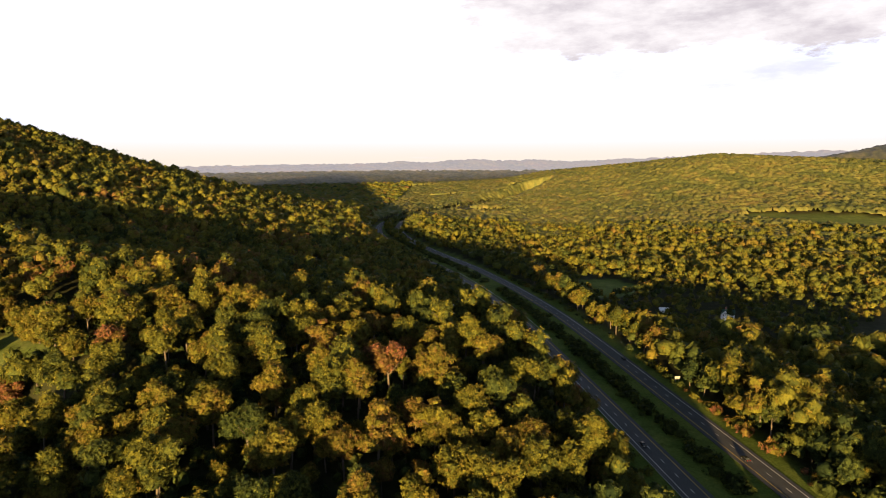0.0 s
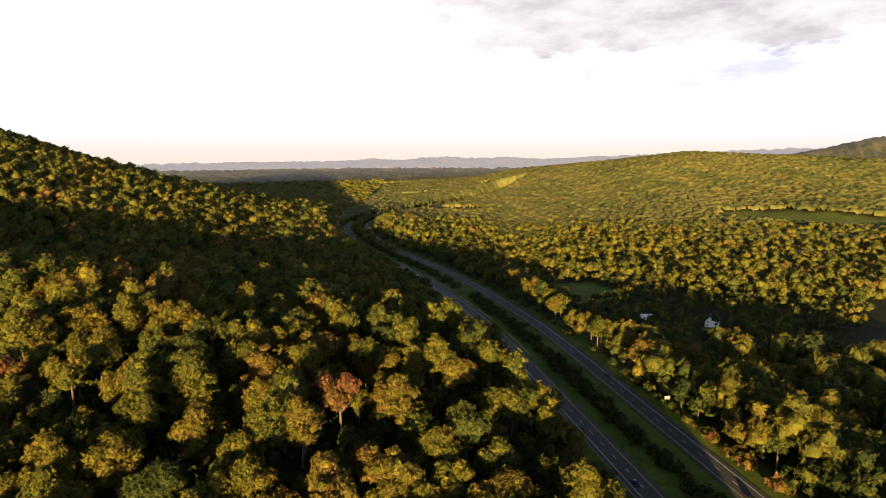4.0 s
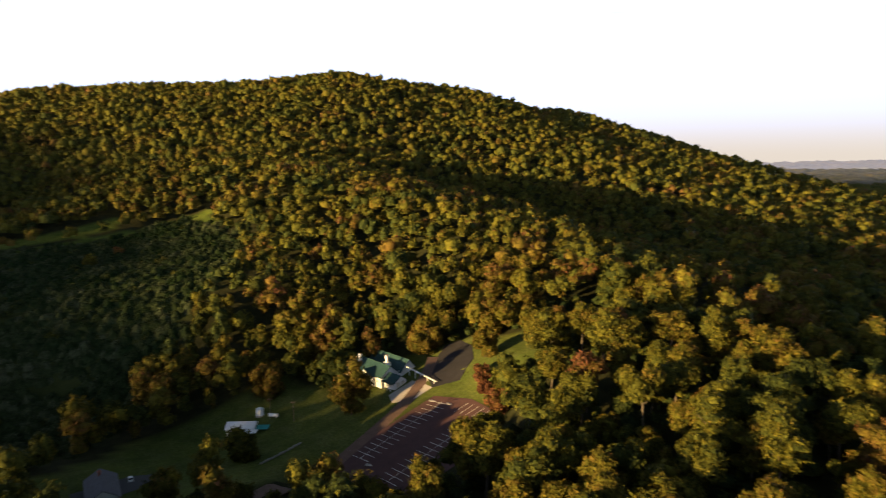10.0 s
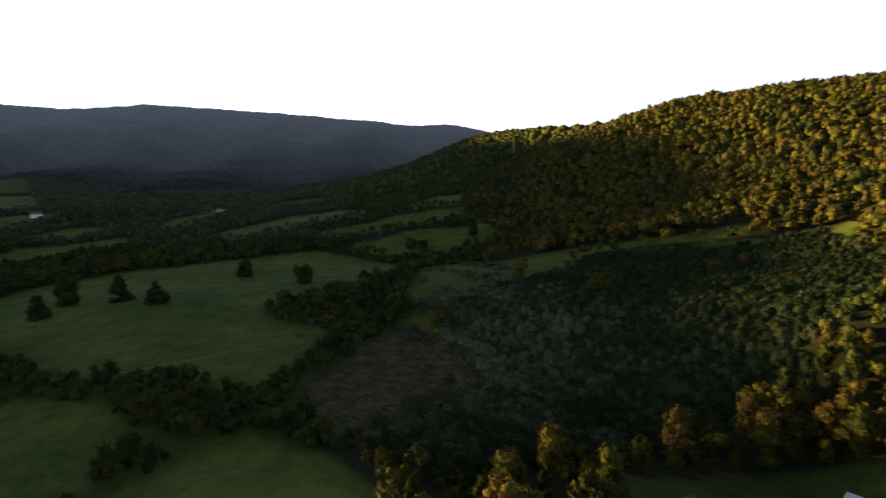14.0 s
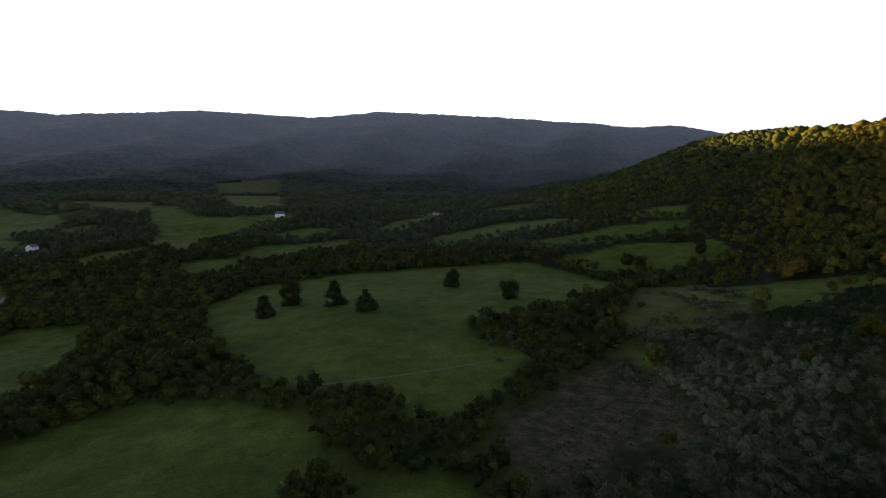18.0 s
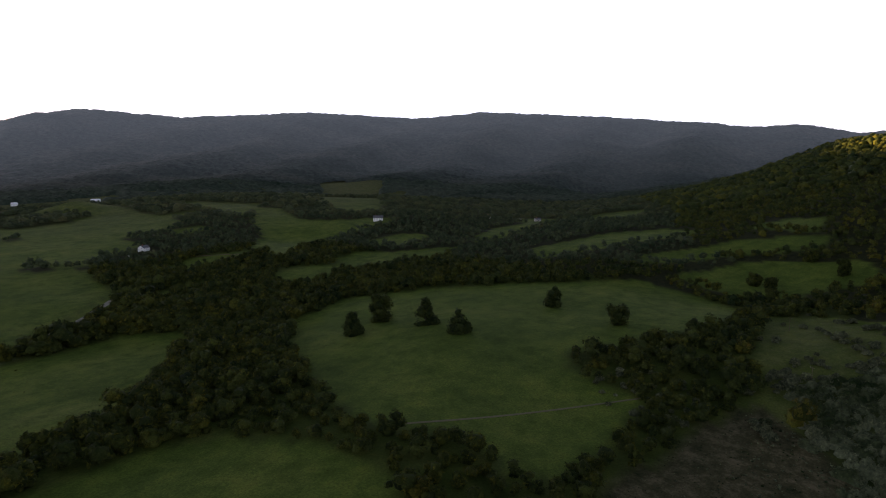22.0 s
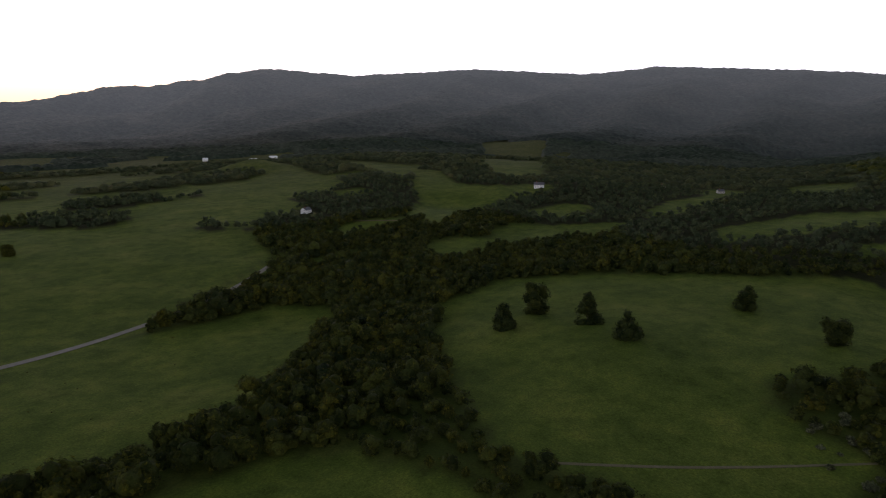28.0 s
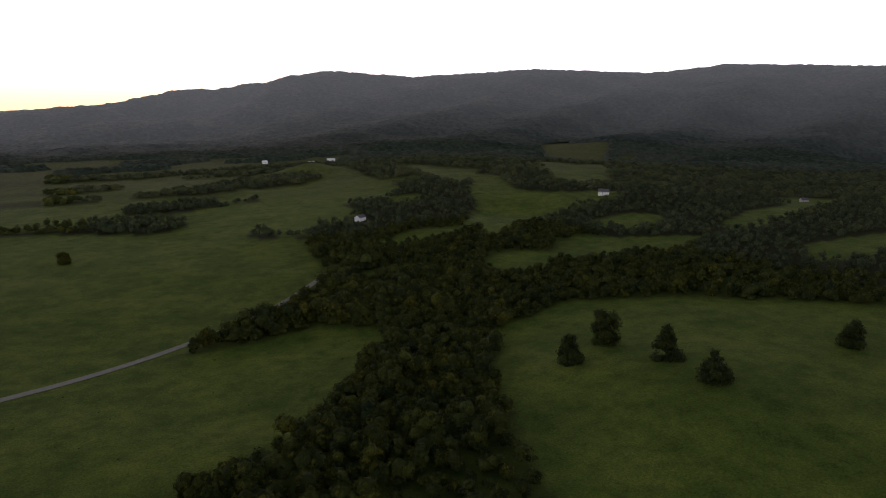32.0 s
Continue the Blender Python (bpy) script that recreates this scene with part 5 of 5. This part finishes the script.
# the green-roofed visitor building above the parking lot
lodge = home_at("lodge", -266, 256, 3, "white lodge with several green metal gables and chimneys", "building", 1.0)
block(lodge, pose(0, -4, 0), 32, 11, 3.8, 8.4, WHITE, TEAL_ROOF, 6)
block(lodge, pose(3.5, 7.3, 0), 26, 10, 4.0, 9.2, WHITE, TEAL_ROOF, 5)
block(lodge, pose(7.5, -8.5, 0, 0, 0, 90), 8, 8, 3.6, 7.0, WHITE, TEAL_ROOF, 2)
block(lodge, pose(-7.0, -8.3, 0, 0, 0, 90), 7, 7, 3.4, 6.4, WHITE, TEAL_ROOF, 1)
block(lodge, pose(20.5, -4.5, 0.6), 8, 7, 2.7, 4.9, WHITE, TEAL_ROOF, 3)
block(lodge, pose(13.0, 1.6, 0), 5, 4.0, 3.4, 5.2, WHITE, TEAL_ROOF, 1, doors=False)
part("porch_roof", box(21.0, -9.2, 2.8, 8.0, 3.0, 0.18, 0.03), TEAL_ROOF, lodge)
for k in range(4):
    part("porch_post", box(17.6 + 2.2 * k, -10.4, -0.6, 0.2, 0.2, 3.4), WHITE, lodge)
chimney(lodge, -5.0, -6.0, 6.2, 3.8, WHITE)
chimney(lodge, 10.5, -1.2, 5.6, 6.0, WHITE)
part("chimney_base", box(10.5, -1.2, 4.6, 3.0, 2.4, 3.9, 0.06), WHITE, lodge)
for k in range(2):
    part("garage_door", box(24.57, -6.0 + 3.0 * k, 0.6, 0.12, 2.3, 2.2, 0.02), CREAM, lodge)
ramp_wall = tagged(part("canopy_walk", box(0, 0, 0, 26, 0.9, 0.35, 0.05), WHITE, None), "long white covered walkway beam by the lodge", "walkway")
ramp_wall.matrix_basis = pose(-234, 259.5, height(-234, 259) + 2.8, 0, 0, -7)
for k in range(5):
    part("post", box(-11 + 5.5 * k, 0, -3.6, 0.25, 0.25, 3.6), WHITE, ramp_wall)

# the white cabin and what stands round it
cabin = house(-281.8, 191.8, 52, 12.5, 7.5, 2.9, 4.7, WHITE, TIN_ROOF, "small white cabin with pale tin roof on the lawn", 4, 0)
part("lean_to", box(9.6, -1.0, 2.3, 5.6, 5.0, 0.14, 0.02), TARP, cabin, "bright teal lean-to roof")
for px in (7.2, 11.8):
    for py in (-2.6, 1.8):
        part("post", box(px, py, -0.8, 0.14, 0.14, 3.0), WOOD, cabin)
part("annex_roof", box(4.0, -5.9, 2.4, 8.5, 4.2, 0.14, 0.02), TIN_ROOF, cabin)
tank = new("water_tank")
tank.location = (-289, 204, height(-289, 204))
part("drum", tube((0, 0, 0.4), (0, 0, 3.4), 1.9, 1.9, 20), WHITE, tank)
part("dome", tube((0, 0, 3.4), (0, 0, 4.2), 1.9, 0.3, 20), WHITE, tank)
part("footing", tube((0, 0, -0.6), (0, 0, 0.4), 2.1, 2.1, 20), CONCRETE, tank)
tagged(tank, "white upright storage tank behind the cabin", "tank")
gas = new("gas_tank")
gas.matrix_basis = pose(-281, 207, height(-281, 207), 0, 0, 40)
part("cylinder", tube((-2.2, 0, 1.3), (2.2, 0, 1.3), 0.9, 0.9, 18), WHITE, gas)
for px in (-1.4, 1.4):
    part("saddle", box(px, 0, -0.4, 0.3, 1.4, 1.0), CONCRETE, gas)
tagged(gas, "white horizontal gas tank on concrete saddles", "tank")
wall_ob = new("stone_wall")
for k in range(9):
    px, py = -239 - 0.5 * k, 182 + 2.3 * k
    b = part("stone", box(0, 0, -0.4, 2.3, 0.7, 1.1 + 0.15 * math.sin(k * 2.1), 0.08), STONE, wall_ob)
    b.matrix_basis = pose(px, py, height(px, py), 0, 0, 102 + 4 * math.sin(k))
tagged(wall_ob, "low pale stone retaining wall below the drive", "wall")

grey = house(-253, 127, 170, 19, 10.5, 3.0, 6.2, WHITE, GREY_ROOF, "white ranch house with grey shingle roof", 4, 1)
house(-187, 326, 36, 21, 7.5, 3.0, 4.8, WOOD, GREEN_ROOF, "long low brown pavilion with dark green roof among trees", 6, 0, "pavilion")
white_house = house(236, 526, 60, 9.5, 7, 5.0, 8.4, WHITE, GREEN_ROOF, "white two-storey house with dark green roof in trees", 4, 1, porch=True)
block(white_house, pose(4.0, -1.5, 0, 0, 0, 90), 9, 5.5, 4.6, 7.6, WHITE, GREEN_ROOF, 2)
house(190, 540, -10, 9, 6, 2.6, 4.2, WHITE, TIN_ROOF, "small white shed with tin roof in trees", 2, 0, "shed")
house(83, 1340, 5, 40, 14, 5, 8.5, WHITE, TIN_ROOF, "long white farm building in the sunlit valley", 6, 0, "barn")
house(-910, -762, -40, 16, 9, 5.6, 9.4, WHITE, GREY_ROOF, "white two-storey farmhouse in the valley", 4, 2)
house(-1569, -768, 20, 46, 12, 4, 7, WHITE, TIN_ROOF, "long white farm building at the foot of the ridge", 6, 0, "barn")
house(-1124, -676, 10, 11, 7, 4.2, 7, CONCRETE, GREY_ROOF, "pale grey farmhouse among dark trees", 3, 1)
house(-1157, -585, -25, 11, 7.5, 3.6, 6.4, CONCRETE, GREY_ROOF, "small grey farmhouse beside the valley fields", 3, 1)
house(-525, -832, 30, 14, 9, 4.8, 8, WHITE, GREY_ROOF, "white farmhouse beside the southern drive", 3, 1)
house(-500, -815, -10, 8, 6, 2.8, 4.6, WHITE, TIN_ROOF, "small white outbuilding beside the southern drive", 2, 0, "shed")
house(-818, -1860, 20, 26, 12, 5, 9, WHITE, TIN_ROOF, "white farm building on the far pasture", 4, 0, "barn")
house(-899, -1910, -15, 24, 11, 5, 9, WHITE, TIN_ROOF, "white farmhouse on the far pasture", 4, 1)
house(-711, -1967, 0, 14, 11, 6, 10, WHITE, TIN_ROOF, "white house on the far pasture", 3, 1)
house(-2036, -1357, 30, 26, 12, 5, 9, WHITE, TIN_ROOF, "pale house high on the wooded slope", 4, 1)
house(850, 1330, 20, 16, 10, 5, 9, CREAM, GREY_ROOF, "farmhouse beside the northern meadow", 3, 1)

# parking lot
lot_mat = LOT_ASPHALT


def draped(name, polygon, mat, surface, lift, parent=None, cell=4.0):
    """A sheet cut to a polygon, laid on a surface, with a turned-down edge."""
    bm = bmesh.new()
    verts = [bm.verts.new((px, py, 0)) for px, py in polygon]
    face = bm.faces.new(verts)
    if face.normal.z < 0:
        face.normal_flip()
    p = np.array(polygon, float)
    for axis in (0, 1):
        for c in np.arange(p[:, axis].min() + cell, p[:, axis].max(), cell):
            at, no = [0, 0, 0], [0, 0, 0]
            at[axis], no[axis] = c, 1
            bmesh.ops.bisect_plane(bm, geom=bm.verts[:] + bm.edges[:] + bm.faces[:], plane_co=at, plane_no=no)
    z = surface(np.array([v.co.x for v in bm.verts]), np.array([v.co.y for v in bm.verts]))
    for v, h in zip(bm.verts, z):
        v.co.z = h + lift
    rim = [e for e in bm.edges if e.is_boundary]
    new_edges = bmesh.ops.extrude_edge_only(bm, edges=rim)["geom"]
    for v in new_edges:
        if isinstance(v, bmesh.types.BMVert):
            v.co.z -= 0.3
    return part(name, bm, mat, parent)


LOT_SHAPE = ((-222, 201), (-216, 252), (-196, 256), (-174, 252), (-168, 228), (-172, 204), (-200, 198))
lot = tagged(draped("parking_lot", LOT_SHAPE, lot_mat, land, 0.10), "sloping reddish-brown asphalt parking lot with white stalls", "parking lot", kind="structure")


def stripe(a, b, wide, mat=LINE):
    """A painted line on the lot."""
    a, b = Vector((*a, 0)), Vector((*b, 0))
    n = Vector((-(b - a).y, (b - a).x, 0)).normalized() * wide / 2
    pts = [a - n, b - n, b + n, a + n]
    bm = bmesh.new()
    bm.faces.new([bm.verts.new((q.x, q.y, height(q.x, q.y) + 0.125)) for q in pts])
    bmesh.ops.recalc_face_normals(bm, faces=bm.faces)
    if bm.faces[:][0].normal.z < 0:
        bmesh.ops.reverse_faces(bm, faces=bm.faces[:])
    return part("stall_line", bm, mat, lot)


for start, end, half in (((-211, 210), (-208, 250), 5.6), ((-187, 206), (-183.5, 238), 5.6)):
    a, b = Vector(start), Vector(end)
    along = (b - a).normalized()
    across = Vector((along.y, -along.x))
    for k in range(int((b - a).length / 2.8) + 1):
        c = a + along * 2.8 * k
        stripe(c - across * half - along * 0.5, c + across * half + along * 0.5, 0.16)
    pieces = int((b - a).length / 8)
    for k in range(pieces):
        stripe(a + (b - a) * k / pieces, a + (b - a) * (k + 1) / pieces, 0.18)
for k in range(5):
    stripe((-196 + 3.4 * k, 246.5), (-195 + 3.4 * k, 253.0), 0.16)
for ix, iy, turn in ((-219.5, 211.5, 15), (-213, 249, 20), (-203, 250, 10), (-203, 209, 30), (-188, 240, 10), (-186, 204, 20)):
    island = tagged(part("kerb_island", box(0, 0, -0.2, 3.2, 1.4, 0.42, 0.12), CONCRETE, None), "small pale concrete kerb island in the lot", "kerb", "islands in the parking lot")
    island.matrix_basis = pose(ix, iy, height(ix, iy) + 0.1, 0, 0, turn)
drive_line = smooth_line(((-200, 150), (-207, 170), (-213, 188), (-219, 206), (-221, 222), (-220, 240), (-219, 258), (-228, 270), (-244, 278)), 3.0)
tagged(ribbon("gravel_drive", drive_line, 0, 10.0, land(drive_line[:, 0], drive_line[:, 1]), GRAVEL, None, 0.16, 0.4), "brown gravel drive beside the parking lot", "road", kind="structure")
tagged(draped("forecourt", ((-240, 245), (-232, 241), (-224, 246), (-222, 256), (-239, 258)), CONCRETE, land, 0.14), "pale concrete forecourt of the lodge", "forecourt", kind="structure")
# shade on the turning place is put into its near-black asphalt colour
tagged(draped("turning_place", ((-241, 272), (-250, 288), (-245, 294), (-232, 290), (-218, 278), (-212, 264), (-222, 256), (-236, 264)), plain("shaded_asphalt", (0.022, 0.021, 0.026), (0.016, 0.015, 0.019), 0.3, 0.9), land, 0.12), "asphalt turning place above the lodge, coloured dark for shade", "road", kind="structure")
tagged(draped("driveway", ((-262, 118), (-268, 140), (-262, 152), (-253, 146), (-249, 132), (-254, 118)), ASPHALT, land, 0.12), "dark driveway beside the ranch house", "road", kind="structure")
farm_track = smooth_line(((-325, -160), (-355, -136), (-386, -109), (-415, -93), (-438, -76)), 4.0)
tagged(ribbon("farm_track", farm_track, 0, 2.0, land(farm_track[:, 0], farm_track[:, 1]), plain("trodden_earth", (0.135, 0.115, 0.070), (0.095, 0.085, 0.050), 0.6, 0.95), None, 0.07, 0.2), "narrow trodden track across the pasture", "track", kind="structure")
farm_lane = smooth_line(((-440, -735), (-455, -765), (-500, -770), (-560, -740), (-600, -700)), 5.0)
tagged(ribbon("farm_lane", farm_lane, 0, 3.4, land(farm_lane[:, 0], farm_lane[:, 1]), GRAVEL, None, 0.10, 0.3), "pale gravel lane to the southern farmhouse", "road", kind="structure")

paddock_road = smooth_line(((-2122, -1126), (-2150, -1095), (-2172, -1060), (-2185, -1023)), 6.0)
tagged(ribbon("paddock_road", paddock_road, 0, 6.0, land(paddock_road[:, 0], paddock_road[:, 1]), CONCRETE, None, 0.3, 0.5), "pale curving farm road on the far slope", "road", kind="structure")
house(-2196, -1030, 20, 16, 10, 5, 8.5, WHITE, GREY_ROOF, "white farmhouse at the end of the far farm road", 3, 1)

PAINTS = {"black": plain("black_car_paint", (0.015, 0.015, 0.018), (0.012, 0.012, 0.014), 2.0, 0.25), "white": plain("white_car_paint", (0.7, 0.7, 0.7), (0.62, 0.62, 0.62), 2.0, 0.25),
          "silver": plain("silver_car_paint", (0.4, 0.41, 0.43), (0.34, 0.35, 0.37), 2.0, 0.3, 0.5), "red": plain("red_car_paint", (0.25, 0.02, 0.02), (0.2, 0.015, 0.015), 2.0, 0.3)}
HEADLIGHT, TAILLIGHT = plain("headlight_glass", (0.7, 0.7, 0.68), None, 2.0, 0.1), plain("tail_light", (0.35, 0.01, 0.01), None, 2.0, 0.2)


def car(x, y, z, turn, paint, label):
    c = new("car")
    m = pose(0, 0, 0)
    bm = prism(((-2.3, 0.35), (2.25, 0.35), (2.3, 0.72), (1.15, 0.92), (0.45, 0.95), (-1.95, 0.98), (-2.28, 0.85)), 1.76, m)
    bmesh.ops.bevel(bm, geom=bm.edges[:], offset=0.07, segments=2, affect="EDGES")
    body = part("body", bm, PAINTS[paint], c)
    bm = prism(((-1.85, 0.94), (0.95, 0.92), (0.25, 1.42), (-1.25, 1.45)), 1.5, m)
    bmesh.ops.bevel(bm, geom=bm.edges[:], offset=0.05, segments=2, affect="EDGES")
    part("cabin_glass", bm, GLASS, c)
    part("roof", box(-0.5, 0, 1.42, 1.55, 1.4, 0.06, 0.02), PAINTS[paint], c)
    for wx in (-1.4, 1.4):
        for wy in (-0.82, 0.82):
            w = part("wheel", tube((wx, wy - 0.1, 0.33), (wx, wy + 0.1, 0.33), 0.33, 0.33, 16), RUBBER, c)
            part("rim", tube((wx, wy - 0.11, 0.33), (wx, wy + 0.11, 0.33), 0.2, 0.2, 12), STEEL, w)
    for wy in (-0.62, 0.62):
        part("headlight", box(2.24, wy, 0.6, 0.1, 0.35, 0.14, 0.02), HEADLIGHT, c)
        part("tail_light", box(-2.26, wy, 0.7, 0.08, 0.3, 0.16, 0.02), TAILLIGHT, c)
    c.matrix_basis = pose(x, y, z, 0, 0, turn)
    return tagged(c, label, "car")


def on_highway(y, side):
    k = int(np.abs(WEST_LANE[:, 1] - y).argmin())
    at, nxt = beside(WEST_LANE, side)[k], beside(WEST_LANE, side)[k + 1]
    return at[0], at[1], ROAD_Z[k] + 0.01, math.degrees(math.atan2(nxt[1] - at[1], nxt[0] - at[0]))


for y, side, paint, flip, label in ((262, -1.8, "black", 180, "black car on the western carriageway"), (400, -1.8, "black", 180, "dark car on the western carriageway"),
                                    (375, HIGHWAY_GAP + 1.8, "black", 0, "dark car on the eastern carriageway"), (248, HIGHWAY_GAP - 1.8, "black", 0, "black car on the eastern carriageway"),
                                    (700, -1.8, "white", 180, "pale car far along the highway"), (1010, 1.8, "white", 180, "pale car far along the highway")):
    px, py, pz, turn = on_highway(y, side)
    car(px, py, pz, turn + flip, paint, label)
car(-263, 139, height(-263, 139) + 0.13, 170, "white", "white car parked beside the ranch house")

# road sign, guard rail, poles
sign = new("road_sign")
sign.matrix_basis = pose(129, 343, height(129, 343), 0, 0, 8)
for px in (-1.0, 1.0):
    part("post", box(px, 0, -0.6, 0.14, 0.14, 3.6), STEEL, sign)
part("panel", box(0, -0.1, 1.9, 3.0, 0.06, 1.7, 0.02), STEEL, sign, "dull grey sign panel")
tagged(sign, "dull grey road sign on two posts by the highway", "sign")


def guard_rail(side, low, high, label):
    rail = new("guard_rail")
    pts = [(p, z) for p, z in zip(beside(WEST_LANE, side), ROAD_Z) if low < p[1] < high]
    line = np.array([p for p, _ in pts])
    z = np.array([h for _, h in pts])
    ribbon("rail", line, 0, 0.12, z, STEEL, rail, 0.78, 0.32)
    for (px, py), h in zip(line[::1], z[::1]):
        part("post", box(px, py, h - 0.6, 0.14, 0.18, 1.35), WOOD, rail)
    return tagged(rail, label, "guard rail")


guard_rail(-6.6, 120, 700, "grey steel guard rail along the western shoulder")
guard_rail(7.0, 420, 700, "grey steel guard rail along the median")


def pole(x, y, tall, turn, label="weathered wooden utility pole with crossarm"):
    p = new("utility_pole")
    p.matrix_basis = pose(x, y, height(x, y), 0, 0, turn)
    part("post", tube((0, 0, -1), (0, 0, tall), 0.17, 0.11), WOOD, p)
    arm = part("crossarm", box(0, 0, tall - 0.8, 2.6, 0.12, 0.14), WOOD, p)
    for px in (-1.1, 0.0, 1.1):
        part("insulator", tube((px, 0, tall - 0.66), (px, 0, tall - 0.4), 0.07, 0.05), CONCRETE, arm)
    return tagged(p, label, "utility pole", "utility poles")


POLES = ((-282, 206, 10), (-268, 211, 10), (-330, 66, 10), (-386, 39, 10), (-505, -9, 10), (-600, -40, 10))
for px, py, tall in POLES:
    pole(px, py, tall, 60)
for (ax, ay, at), (bx, by, bt) in zip(POLES[2:], POLES[3:]):
    za, zb = height(ax, ay) + at - 0.4, height(bx, by) + bt - 0.4
    bm = bmesh.new()
    ring = []
    for k in range(13):
        f = k / 12
        c = Vector((ax + f * (bx - ax), ay + f * (by - ay), za + f * (zb - za) - 1.2 * 4 * f * (1 - f)))
        ring.append([bm.verts.new(c + Vector((0, 0.02 * math.cos(a), 0.02 * math.sin(a)))) for a in (0, 2.1, 4.2)])
    for a, b in zip(ring, ring[1:]):
        for k in range(3):
            bm.faces.new((a[k], a[(k + 1) % 3], b[(k + 1) % 3], b[k]))
    tagged(part("power_line", bm, RUBBER, None), "thin dark cable between the utility poles", "cable")
